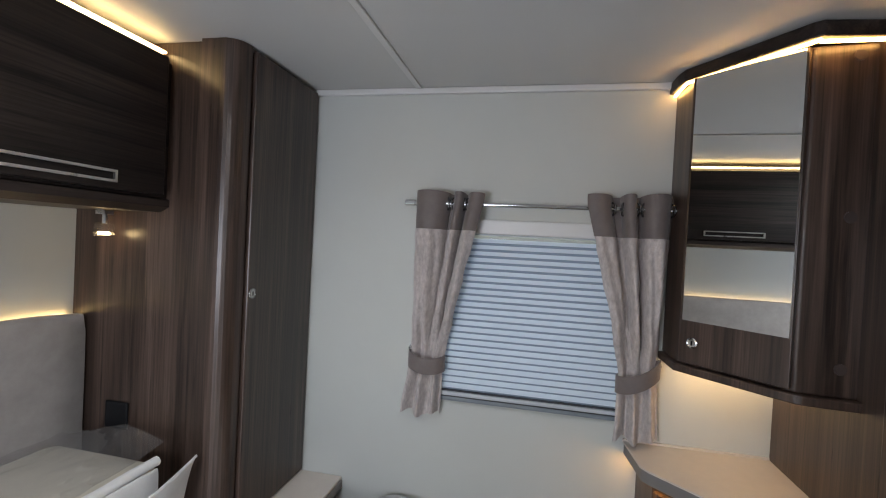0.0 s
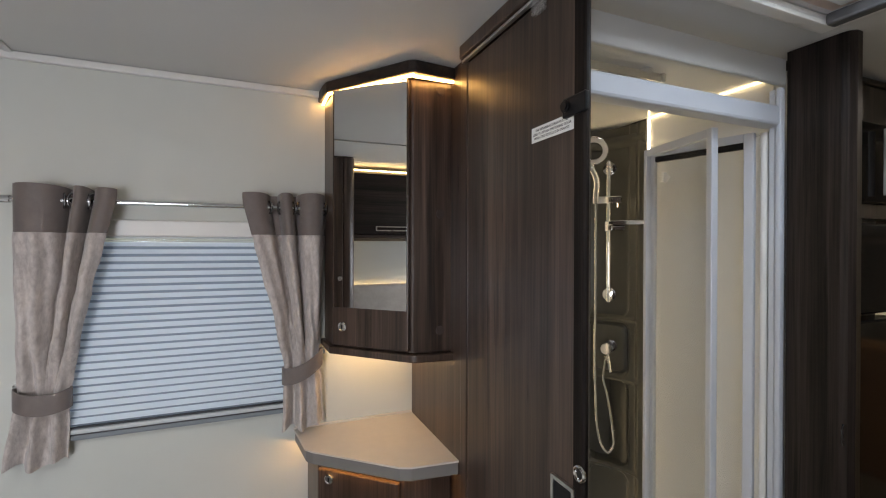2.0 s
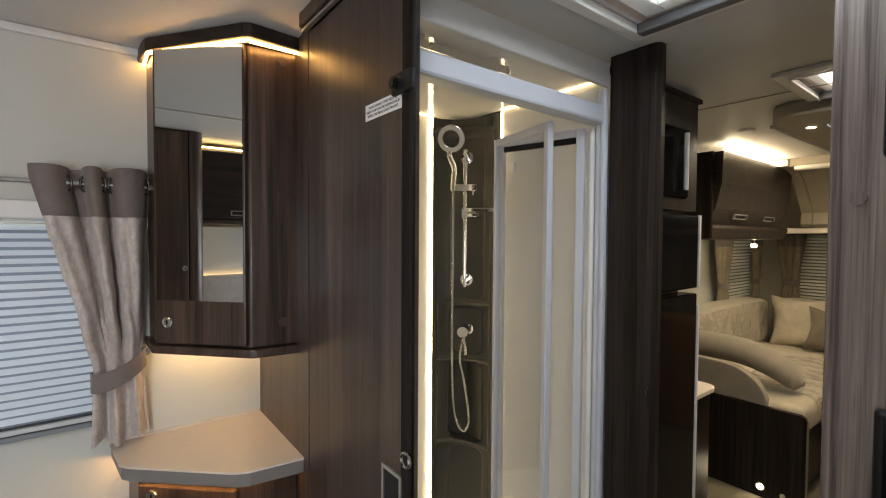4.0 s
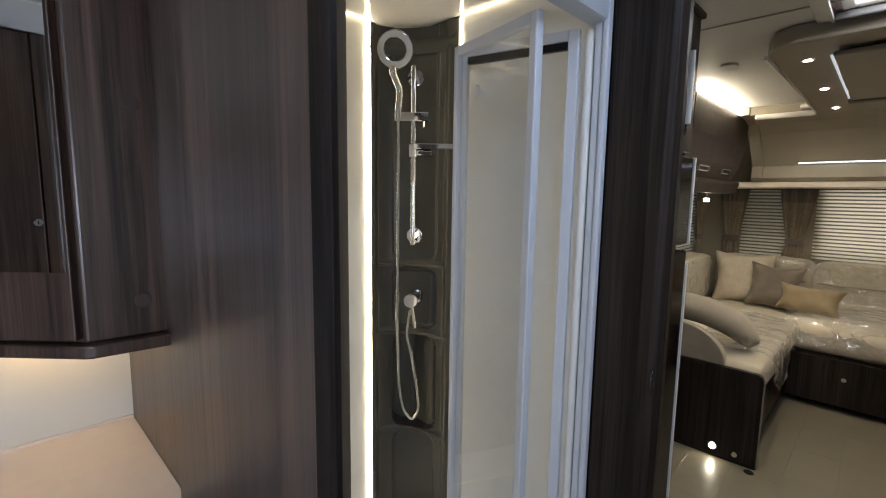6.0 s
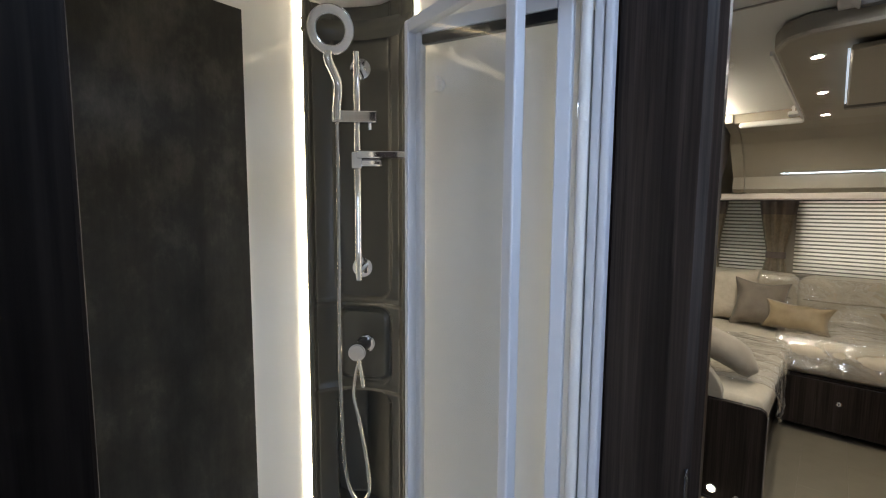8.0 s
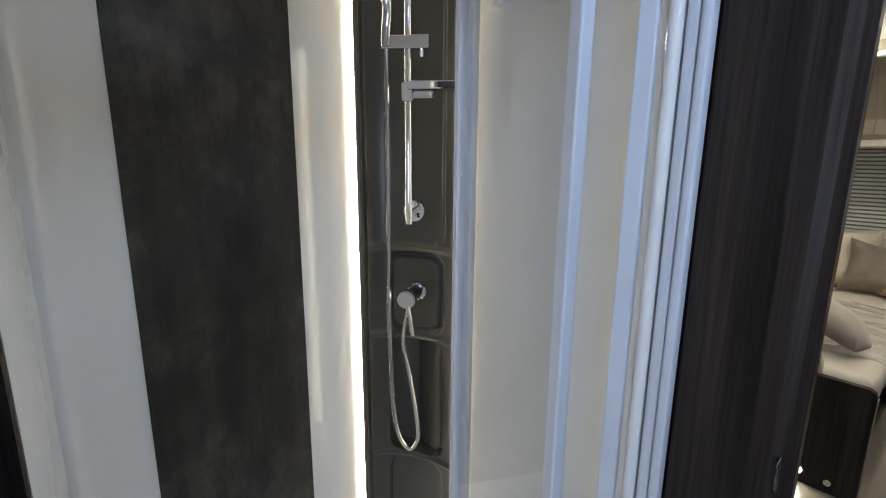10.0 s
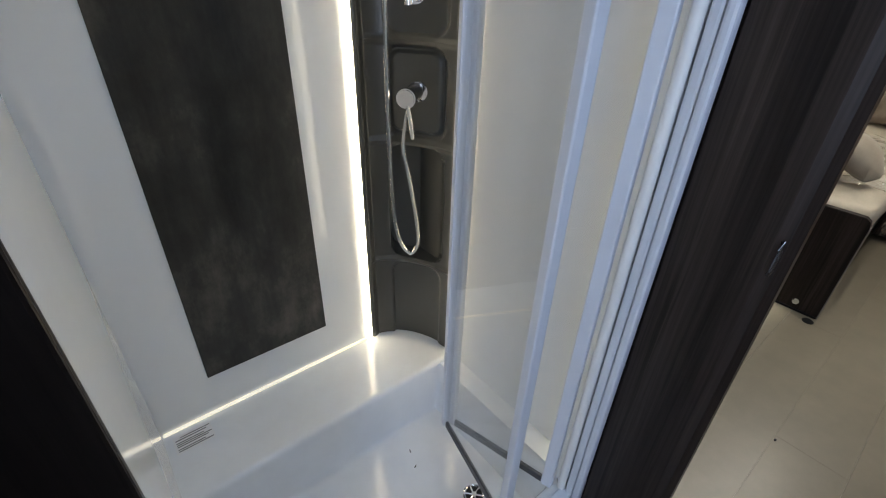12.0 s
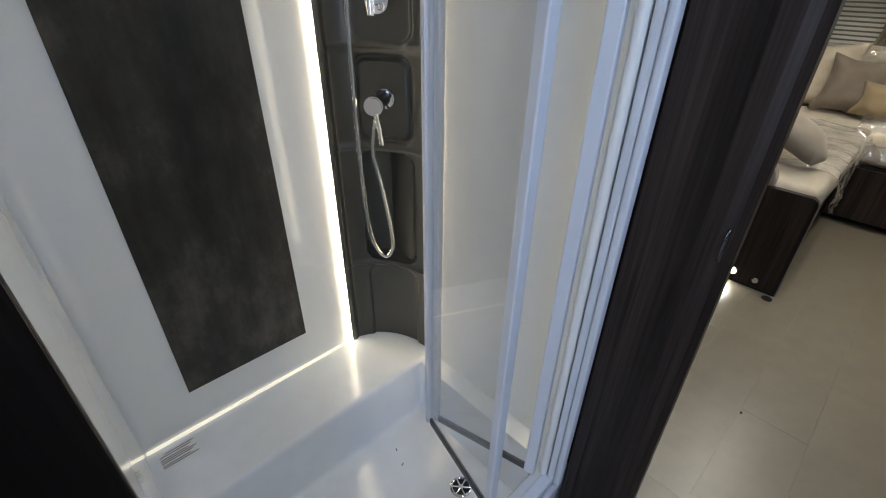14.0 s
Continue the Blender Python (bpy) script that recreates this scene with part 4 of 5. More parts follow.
RX, RY = 1.4425, 1.3112
out = Vector((-1, -0.94, 0)).normalized()
side = Vector((0.69, -0.73, 0)).normalized()
rail = thing("shower_rail", (RX, RY, 1.2), "chrome riser rail on the shower column", "shower rail")
part("bar", tube([(RX, RY, 1.19), (RX, RY, 1.735)], 0.0078, 14), CHROME, rail, smooth=True)
for z in (1.213, 1.715):
    b0 = Vector((RX, RY, z)) - out * 0.072
    part("mount", merged(disc(b0, out, 0.0255, 0.010, 32, 0.002), tube([b0, (RX, RY, z)], 0.009, 12)), CHROME, rail)
def slab_on(c0, l0, l1, th, z0, z1, bev=0.003):
    """A block across the rail, along its side direction."""
    return prism([tuple((c0 + side * a + out * b).xy) for a, b in ((l0, -th), (l1, -th), (l1, th), (l0, th))], z0, z1, bev=bev)


part("slider", merged(slab_on(Vector((RX, RY, 0)), -0.058, 0.048, 0.014, 1.570, 1.598), tube([Vector((RX, RY, 1.59)) + side * 0.03, Vector((RX, RY, 1.555)) + side * 0.03], 0.004, 8)), CHROME, rail, "chrome sliding bracket")
part("tray_arm", merged(slab_on(Vector((RX, RY, 0)), -0.013, 0.013, 0.014, 1.462, 1.502), slab_on(Vector((RX, RY, 0)), 0.0, 0.145, 0.022, 1.486, 1.504), slab_on(Vector((RX, RY, 0)), 0.010, 0.06, 0.016, 1.466, 1.4855, 0.006)), CHROME, rail, "chrome soap tray arm")


def spline(ctl, per=14):
    out2 = []
    p = [ctl[0]] + list(ctl) + [ctl[-1]]
    for i in range(1, len(p) - 2):
        for k in range(per):
            s = k / per
            out2.append(0.5 * ((2 * p[i]) + (-p[i - 1] + p[i + 1]) * s + (2 * p[i - 1] - 5 * p[i] + 4 * p[i + 1] - p[i + 2]) * s * s + (-p[i - 1] + 3 * p[i] - 3 * p[i + 1] + p[i + 2]) * s ** 3))
    return out2 + [ctl[-1]]


hs = thing("hand_shower", (RX, RY, 1.6), "chrome ring-shaped hand shower in its holder", "hand shower")
hc = Vector((RX, RY, 1.772)) - side * 0.052 + out * 0.035
hw = (out + Vector((0, 0, -0.42))).normalized()
def flat_ring(at, way, r0, r1, th):
    prof = [(r0, -th), (r0 + 0.002, -th - 0.001), (r1 - 0.002, -th - 0.001), (r1, -th), (r1, th - 0.001), (r1 - 0.003, th), (r0 + 0.003, th), (r0, th - 0.001)]
    bm2 = bmesh.new()
    n = 44
    rr = [[bm2.verts.new((r * math.cos(2 * math.pi * i / n), r * math.sin(2 * math.pi * i / n), z)) for r, z in prof] for i in range(n)]
    for i in range(n):
        for k in range(len(prof)):
            bm2.faces.new((rr[i][k], rr[(i + 1) % n][k], rr[(i + 1) % n][(k + 1) % len(prof)], rr[i][(k + 1) % len(prof)]))
    bm2.transform(Matrix.Translation(at) @ Vector(way).to_track_quat("Z", "Y").to_matrix().to_4x4())
    return bm2


part("head", flat_ring(hc, hw, 0.0325, 0.0535, 0.006), CHROME, hs, "chrome ring head", smooth=True)
part("spray_face", flat_ring(hc + hw * 0.0062, hw, 0.0350, 0.0510, 0.0012), plain("pale_spray_face", (0.60, 0.60, 0.59), 0.4), hs, "pale spray face", smooth=True)
g0 = Vector((RX, RY, 1.575)) - side * 0.045 + out * 0.012
part("grip", tube(spline([hc - Vector((0, 0, 0.050)) - side * 0.006, hc - Vector((0, 0, 0.068)) - side * 0.006, g0 + Vector((0, 0, 0.085)) + side * 0.003, g0 + Vector((0, 0, 0.03)), g0], 6), 0.0105, 14), CHROME, hs, smooth=True)

mx = thing("shower_mixer", (1.43, 1.305, 1.0), "round chrome single-lever shower mixer", "mixer tap")
mc = Vector((1.428, 1.304, 1.010))
mb = mc - out * 0.083 + side * 0.012
part("plate", disc(mb, out, 0.0235, 0.012, 32, 0.003), CHROME, mx)
part("neck", tube([mb, mc - out * 0.02], 0.0165, 18), BLACK, mx, "dark mixer neck")
part("cap", disc(mc - out * 0.02, out, 0.0215, 0.024, 32, 0.003), CHROME, mx)
part("lever", tube([mc + Vector((0, 0, -0.015)) + side * 0.004, mc + Vector((0, 0, -0.05)) + side * 0.010, mc + Vector((0, 0, -0.088)) + side * 0.014], 0.0052, 10), CHROME, mx, smooth=True)

hz = thing("shower_hose", (1.42, 1.30, 0.7), "ribbed chrome shower hose hanging in a loop", "hose")
h0 = g0 + Vector((0, 0, -0.005))
pth = [h0, h0 + Vector((0, 0, -0.25)), h0 + Vector((0, 0, -0.6)) - side * 0.002, h0 + Vector((0, 0, -0.86))]
s0 = mc - Vector((0, 0, 0.03)) - out * 0.02
base = Vector((h0.x, h0.y, 0))
ctl = pth[:3] + [base + side * 0.001 + Vector((0, 0, 0.84)), base + side * 0.006 + Vector((0, 0, 0.72)), base + side * 0.020 + Vector((0, 0, 0.645)), base + side * 0.046 + Vector((0, 0, 0.612)), base + side * 0.066 + Vector((0, 0, 0.640)), base + side * 0.064 + Vector((0, 0, 0.70)), base + side * 0.046 + Vector((0, 0, 0.82)), s0 - side * 0.012 + Vector((0, 0, -0.09)), s0 - side * 0.006 + Vector((0, 0, -0.03)), s0]


def ribbed(path, r):
    step, fine = 0.0028, []
    for a, b in zip(path, path[1:]):
        n = max(1, int((b - a).length / step))
        fine += [a + (b - a) * (k / n) for k in range(n)]
    bm2 = bmesh.new()
    rings = []
    for i, p in enumerate(fine):
        d2 = (fine[min(i + 1, len(fine) - 1)] - fine[max(i - 1, 0)])
        d2 = d2.normalized() if d2.length > 1e-7 else Vector((0, 0, -1))
        a = d2.cross(out).normalized()
        b = d2.cross(a)
        rr = r * (1.0 if i % 2 else 0.82)
        rings.append([bm2.verts.new(p + rr * (math.cos(k * math.pi / 4) * a + math.sin(k * math.pi / 4) * b)) for k in range(8)])
    for q2, s2 in zip(rings, rings[1:]):
        for k in range(8):
            bm2.faces.new((q2[k], q2[(k + 1) % 8], s2[(k + 1) % 8], s2[k]))
    return bm2


part("hose", ribbed(spline(ctl), 0.0056), HOSE, hz, smooth=True)

# front frame of the shower
sf = thing("shower_surround", (1.14, 0.73, 0), "white aluminium shower door frame with header rail", "shower frame")
part("header", box(0.8035, 1.486, 0.712, 0.762, 1.728, 1.782, 0.008), ALU, sf)
part("fascia", box(0.8035, 1.486, 0.706, 0.722, 1.835, 1.905, 0.004), FASCIA, sf, "white fascia board above the rail")
part("sill", box(0.8035, 1.486, 0.728, 0.758, RIM + 0.001, RIM + 0.020, 0.005), ALU, sf)
part("plinth", box(0.8035, 1.486, 0.722, 0.734, 0.002, RIM - 0.002, 0.003), SHWHITE, sf)
part("sill_step", box(0.8035, 1.486, 0.713, 0.727, RIM - 0.022, RIM + 0.006, 0.004), ALU, sf)
for x0, x1, y0, y1 in ((1.466, 1.486, 0.708, 0.724), (1.472, 1.4865, 0.726, 0.744)):
    part("jamb", box(x0, x1, y0, y1, RIM + 0.02, 1.83, 0.005), ALU, sf)
part("jamb_profile", prism([(1.477 + 0.0095 * math.cos(radians(a)), 0.757 + 0.0095 * math.sin(radians(a))) for a in range(0, 360, 20)], RIM + 0.02, 1.72), TRIM_W, sf, "rounded white inner profile", smooth=True)

bf = thing("bifold_door", (1.40, 0.9, RIM), "folded clear glass bifold shower door, pushed open", "shower door")
HG, FO, LE = Vector((1.462, 0.772, 0)), Vector((1.388, 1.069, 0)), Vector((1.307, 0.777, 0))
ZB, ZT = 0.215, 1.722


def leaf(a, b, wide_a, wide_b):
    d2 = (b - a).normalized()
    n2 = Vector((-d2.y, d2.x, 0))
    def slab(s0, s1, z0, z1, th, bev=0.002):
        c1, c2 = a + d2 * s0, a + d2 * s1
        return prism([tuple((q2 + n2 * e).xy) for q2, e in ((c1, -th), (c2, -th), (c2, th), (c1, th))], z0, z1, bev=bev)
    ln = (b - a).length
    lf = part("leaf", slab(wide_a, ln - wide_b, ZB + 0.014, ZT - 0.02, 0.0022, 0), GLASS, bf, "clear glass leaf")
    part("stile", slab(0, wide_a, ZB, ZT, 0.010, 0.003), ALU, lf)
    part("stile", slab(ln - wide_b, ln, ZB, ZT, 0.010, 0.003), ALU, lf)
    part("seal", slab(wide_a, ln - wide_b, ZB - 0.004, ZB + 0.016, 0.004, 0.001), SEAL, lf, "dark rubber bottom seal")
    if a is HG:
        part("top_seal", slab(wide_a, ln - wide_b, ZT - 0.042, ZT - 0.0245, 0.0065, 0.001), BLACK, lf, "black rubber top seal")
    part("top_rail", slab(wide_a, ln - wide_b, ZT - 0.024, ZT, 0.009, 0.002), ALU, lf)
    return lf


part("fold_seal", box(1.3715, 1.3755, 1.056, 1.060, ZB, ZT, 0.001), SEAL, bf, "dark rubber fold seal")
leaf(HG, FO, 0.026, 0.024)
leaf(LE, FO - Vector((0.012, 0, 0)), 0.021, 0.014)

dr2 = thing("drying_rail", (1.0, 0.88, 1.86), "satin metal drying rail under the shower roof", "clothes rail")
part("channel", merged(box(0.80, 1.215, 0.862, 0.900, 1.872, 1.878, 0.001), box(0.80, 1.215, 0.862, 0.866, 1.856, 1.8715), box(0.80, 1.215, 0.896, 0.900, 1.856, 1.8715)), BRUSH, dr2)
part("end_stop", box(1.207, 1.222, 0.858, 0.904, 1.854, 1.880, 0.003), BRUSH, dr2)
for x in (0.92, 1.17):
    part("bracket", box(x - 0.012, x + 0.012, 0.868, 0.894, 1.8785, 1.8925, 0.002), TRIM_W, dr2)

# ---- kitchen side ----
ft = thing("fridge_tower", (1.83, 1.1, 0), "dark walnut tall unit with oven above a black fridge", "fridge tower")
part("carcass", box(1.578, 2.055, 0.76, W_IN - 0.002, 0, 1.895, 0.004), WOOD_SHADED, ft)
part("oven_surround", merged(box(1.60, 2.05, 0.700, 0.758, 1.49, 1.532), box(1.60, 2.05, 0.700, 0.758, 1.778, 1.885), box(1.60, 1.66, 0.700, 0.758, 1.532, 1.778), box(1.967, 2.05, 0.700, 0.758, 1.532, 1.778)), WOOD_SHADED, ft)
dg = part("oven_door", box(1.662, 1.965, 0.690, 0.745, 1.535, 1.775, 0.004), BLACKG, ft, "black glass oven door")
part("handle", tube([(1.905, 0.672, 1.558), (1.905, 0.672, 1.755)], 0.008, 12), TRIM_W, dg, "pale upright handle")
part("cornice", box(1.578, 2.068, 0.690, 0.76, 1.886, 1.903, 0.004), WOOD_SHADED, ft)
f1 = part("freezer_door", box(1.60, 2.055, 0.690, 0.758, 1.205, 1.475, 0.006), BLACKG, ft, "black gloss freezer door")
f2 = part("fridge_door", box(1.60, 2.055, 0.690, 0.758, 0.10, 1.185, 0.006), BLACKG, ft, "black gloss fridge door")
part("edge_strip", box(2.056, 2.068, 0.686, 0.72, 1.205, 1.475, 0.002), TRIM_W, f1, "silver edge strip")
part("edge_strip", box(2.056, 2.068, 0.686, 0.72, 0.10, 1.14, 0.002), TRIM_W, f2, "silver edge strip")
part("handle", box(1.66, 1.72, 0.676, 0.689, 1.155, 1.178, 0.003), BRUSH, f2)
ph = thing("pull_handle", (1.487, 0.575, 0.95), "oval chrome finger pull on the walnut post", "handle")
part("grip", tube([(1.487, 0.577, 0.925), (1.478, 0.574, 0.935), (1.478, 0.574, 0.965), (1.487, 0.577, 0.975)], 0.0026, 8), plain("dull_chrome", (0.22, 0.22, 0.23), 0.25, 1.0), ph, smooth=True)
kc = thing("low_cabinet", (2.4, 1.15, 0), "low dark cabinet with beige worktop beside the fridge", "cabinet")
part("body", box(2.07, 2.68, 0.885, W_IN - 0.002, 0, 0.635), WOOD_SHADED, kc)
part("worktop", prism([(2.07, W_IN - 0.002), (2.07, 0.86), (2.66, 0.86), (2.69, 0.868), (2.71, 0.89), (2.715, 0.92), (2.715, W_IN - 0.002)], 0.636, 0.66, bev=0.004), SHELF, kc)

# ---- lounge ----
ep = thing("sofa_end_panel", (3.11, 1.05, 0), "dark walnut end panel of the side sofa", "panel")
part("board", prism([(1.528, 0.0), (0.597, 0.0), (0.597, 0.455), (0.604, 0.478), (0.622, 0.49), (1.528, 0.49)], 3.10, 3.13, "x", bev=0.002), WOOD_SHADED, ep)
part("edge_band", box(3.0985, 3.1315, 0.5935, 0.5965, 0.0, 0.455, 0.001), EDGE, ep, "thin dark edge band")
part("base_strip", box(3.096, 3.0995, 0.60, 1.52, 0.001, 0.012), BLACK, ep, "black floor strip")
fl = thing("floor_light", (3.098, 0.79, 0.055), "small glowing round floor light in the sofa panel", "lamp")
part("rim", torus((3.0985, 0.79, 0.055), (-1, 0, 0), 0.018, 0.004), BRUSH, fl)
part("bulb", disc((3.0995, 0.79, 0.055), (-1, 0, 0), 0.013, 0.003), SPOT, fl)
pb = thing("round_button", (3.098, 0.69, 0.04), "small round satin button in the sofa panel", "button")
part("cap", disc((3.0995, 0.69, 0.045), (-1, 0, 0), 0.013, 0.004), BRUSH, pb)
fd = thing("floor_disc", (3.115, 0.621, 0.001), "small dark disc set in the floor", "floor fitting")
part("cap", disc((3.06, 0.615, -0.003), (0, 0, 1), 0.022, 0.005, 24), BLACK, fd)

ss = thing("side_sofa", (3.7, 1.1, 0), "beige side sofa wrapped in clear plastic film", "sofa")
part("base", box(3.132, 4.215, 0.645, W_IN - 0.002, 0.04, 0.36), WOOD_SHADED, ss)
part("seat", soft_block(3.14, 4.72, 0.61, 1.36, 0.362, 0.535, 0.02, 0.06, 14, 0.006), SOFAW, ss, "seat cushion under clear film", smooth=True)
part("backrest", soft_block(3.30, 4.80, 1.26, 1.50, 0.53, 0.88, 0.02, 0.06, 14, 0.006), SOFAW, ss, "back cushion under clear film", smooth=True)
def crumple(p, amp, up):
    n1, n2 = noise.noise(Vector((p.x * 6, p.y * 4.5, p.z * 9))), noise.noise(Vector((p.x * 13, p.y * 9, p.z * 17)) + Vector((3, 1, 7)))
    crease = max(0.0, 1 - abs(n1) * 4.5) ** 2 + 0.45 * max(0.0, 1 - abs(n2) * 5) ** 1.5
    return p + up * amp * (0.5 + 0.9 * crease + 0.8 * noise.noise(p * 4)) + noise.noise_vector(p * 12) * amp * 0.4


ps = thing("plastic_sheet", (3.5, 0.6, 0.25), "loose crumpled clear plastic sheet hanging over the sofa edge", "plastic film")


def hang(u, v):
    x = 3.16 + 0.95 * u
    drop = 0.10 + 0.17 * math.sin(u * math.pi * 1.1 + 0.35) ** 2
    if v < 0.45:
        p = Vector((x, 0.95 - 0.34 * v / 0.45, 0.572))
    else:
        s = (v - 0.45) / 0.55
        p = Vector((x + 0.03 * s, 0.606 - 0.022 * math.sin(s * 2.2), 0.572 - drop * s))
    return crumple(p, 0.013, Vector((0, 0, 1)) if v < 0.45 else Vector((0, -1, 0)))


part("film", sheet(hang, 110, 60), FILM, ps, smooth=True)
fs = thing("front_sofa", (4.7, 0.1, 0), "beige front sofa wrapped in clear plastic film", "sofa")
part("base", box(4.22, FRONT - 0.01, N_IN + 0.002, 0.642, 0.04, 0.36), WOOD_SHADED, fs)
part("drawer", box(4.203, 4.219, -0.58, 0.63, 0.05, 0.345, 0.003), WOOD_SHADED, fs)
part("seat", soft_block(4.20, 4.95, -0.80, 0.675, 0.362, 0.560, 0.03, 0.07, 14, 0.008), SOFAW, fs, "seat cushion under clear film", smooth=True)
for y0, y1 in ((-0.62, 0.60), (0.61, 1.24)):
    bk = part("backrest", soft_block(4.80, 5.06, y0, y1, 0.50, 0.875, 0.025, 0.06, 14, 0.008), SOFAW, fs, "back cushion under clear film", smooth=True)
    part("piping", tube([(4.772 + 0.004 * math.sin(k), y0 + 0.03 + (y1 - y0 - 0.06) * k / 12, 0.732 + 0.003 * math.sin(k * 1.7)) for k in range(13)], 0.005, 8), DRAPE, bk, "darker seam piping", smooth=True)


def seat_film(u, v):
    y = -0.70 + 1.37 * u
    if v < 0.6:
        p, n3 = Vector((4.80 - 0.55 * v / 0.6, y, 0.592)), Vector((0, 0, 1))
    else:
        s = (v - 0.6) / 0.4
        p, n3 = Vector((4.25 - 0.075 * math.sin(s * math.pi / 2), y, 0.592 - 0.20 * s)), Vector((-1, 0, 0.2))
    return crumple(p, 0.013, n3)


part("film", sheet(seat_film, 120, 60), FILM, fs, "crumpled clear plastic cover", smooth=True)
part("film", sheet(lambda u, v: crumple(Vector((4.772 + 0.02 * v, -0.60 + 1.82 * u, 0.56 + 0.33 * v)), 0.016, Vector((-1, 0, 0))), 140, 30), FILM, fs, "crumpled clear plastic cover", smooth=True)
part("film", sheet(lambda u, v: crumple(Vector((3.30 + 1.45 * u, 1.235 + 0.01 * v, 0.56 + 0.33 * v)), 0.016, Vector((0, -1, 0))), 120, 26), FILM, ss, "crumpled clear plastic cover", smooth=True)
round_lock((4.2025, 0.345, 0.225), (-1, 0, 0), "round chrome push lock on the sofa front")

ar = thing("armrest", (3.2, 1.1, 0.49), "grey curved velour armrest of the side sofa", "armrest")


def quarter(y0, y1, z0, z1):
    return [(W_IN - 0.01, z0), (W_IN - 0.01, z1)] + [(y1 + (y0 - y1) * math.sin(radians(a)), z0 + (z1 - z0) * math.cos(radians(a))) for a in range(0, 91, 9)]


part("side_pad", prism(quarter(0.77, 1.02, 0.492, 0.685), 3.105, 3.16, "x", bev=0.006), BOLST, ar)
bol = thing("bolster", (3.3, 1.0, 0.53), "grey velour bolster arm cushion", "cushion")


def bolster(u, v):
    an = 2 * math.pi * u
    y = 0.66 + 0.84 * v
    top = 0.805 - 0.125 * max(0.0, (1.02 - y) / 0.36) ** 1.9
    e = math.sqrt(max(0.02, 1 - (1 - min(1, v / 0.09)) ** 2))
    return (3.30 + 0.095 * e * math.cos(an), y, top - 0.076 + 0.076 * e * math.sin(an))


b = sheet(bolster, 24, 22, closed=True)
part("cover", b, BOLST, bol, smooth=True)


def scatter(name, w, h2, dp, at, turn, lean, mat, label, roll=0):
    t = thing(name, (0, 0, 0), label, "cushion", "scatter cushions")
    part("cover", pillow(w, h2, dp, 26, 0.011), mat, t, smooth=True)
    t.matrix_basis = Matrix.Translation(at) @ Matrix.Rotation(radians(turn), 4, "Z") @ Matrix.Rotation(radians(lean), 4, "X") @ Matrix.Rotation(radians(roll), 4, "Y")
    return t


scatter("scatter_cushion", 0.42, 0.42, 0.14, (4.62, 1.00, 0.52), -78, -14, PILLOWC, "large champagne scatter cushion on the sofa")
scatter("scatter_cushion", 0.33, 0.34, 0.14, (4.50, 0.80, 0.545), -80, -20, PILLOWT, "taupe velvet scatter cushion on the sofa", 5)
scatter("scatter_cushion", 0.37, 0.195, 0.14, (4.42, 0.585, 0.565), -94, -20, PILLOWG, "small gold-beige oblong cushion on the sofa", 3)
scatter("scatter_cushion", 0.42, 0.25, 0.13, (4.50, -0.06, 0.545), -100, -22, PILLOWG, "small gold-beige oblong cushion at the other corner", -14)

cb = thing("cardboard_box", (3.85, -0.2, 0), "plain brown cardboard box standing on the floor", "box")
part("carton", box(3.66, 3.98, -0.46, 0.065, 0.001, 0.79, 0.004), CARD, cb)
part("flap", box(3.655, 3.6598, -0.455, 0.06, 0.55, 0.788, 0.001), CARD, cb)

# lounge overhead locker
lo = thing("overhead_locker", (3.65, 1.25, 1.38), "dark walnut curved overhead locker above the side sofa", "locker")
lp = [(W_IN - 0.002, 1.40), (1.10, 1.385), (1.075, 1.40), (1.07, 1.46), (1.02, 1.56), (0.99, 1.70), (0.985, 1.875), (W_IN - 0.002, 1.875)]
part("body", prism(lp, 3.04, 4.22, "x"), WOOD_X, lo)
part("rail", prism([(1.115, 1.38), (1.06, 1.385), (1.035, 1.45), (1.045, 1.47), (1.115, 1.46)], 3.06, 4.36, "x", bev=0.008), WOOD_X, lo)
for x in (3.42, 3.92):
    part("handle", merged(box(x - 0.10, x + 0.10, 1.028, 1.036, 1.505, 1.511), box(x - 0.10, x + 0.10, 1.020, 1.028, 1.53, 1.536), box(x - 0.10, x - 0.094, 1.022, 1.034, 1.511, 1.53), box(x + 0.094, x + 0.10, 1.022, 1.034, 1.511, 1.53)), BRUSH, lo)
part("led_strip", box(3.05, 4.20, 0.972, 0.986, 1.880, 1.898), LED_L, lo, "glowing soft white light strip")
part("end_panel", box(3.02, 3.045, 1.03, W_IN - 0.002, 1.385, 1.88, 0.008), WOOD_SHADED, lo)
for x, y in ((4.20, 1.20),):
    rr = thing("reading_light", (x, y, 1.34), "small lit reading light under the locker", "lamp")
    part("arm", tube([(x, y, 1.379), (x, y, 1.352)], 0.006), BRUSH, rr)
    part("shade", box(x - 0.018, x + 0.018, y - 0.018, y + 0.018, 1.318, 1.352, 0.003), GLASS, rr)
    part("bulb", box(x - 0.012, x + 0.012, y - 0.012, y + 0.012, 1.324, 1.345), SPOT, rr)

# ceiling pelmet with downlights
pe = thing("ceiling_pelmet", (3.2, 0.1, 1.86), "taupe ceiling pelmet with downlights and a framed centre panel", "pelmet")
pz = 1.862
part("board", prism([(2.40, -0.5), (2.42, 0.53), (2.46, 0.585), (2.55, 0.615), (3.95, 0.60), (3.95, -0.5)], pz, C_IN - 0.001, bev=0.012), TAUPE, pe)
part("edge_strip", prism([(2.56, 0.617), (3.95, 0.602), (3.95, 0.612), (2.56, 0.627)], pz - 0.004, pz + 0.01), TRIM_W, pe)
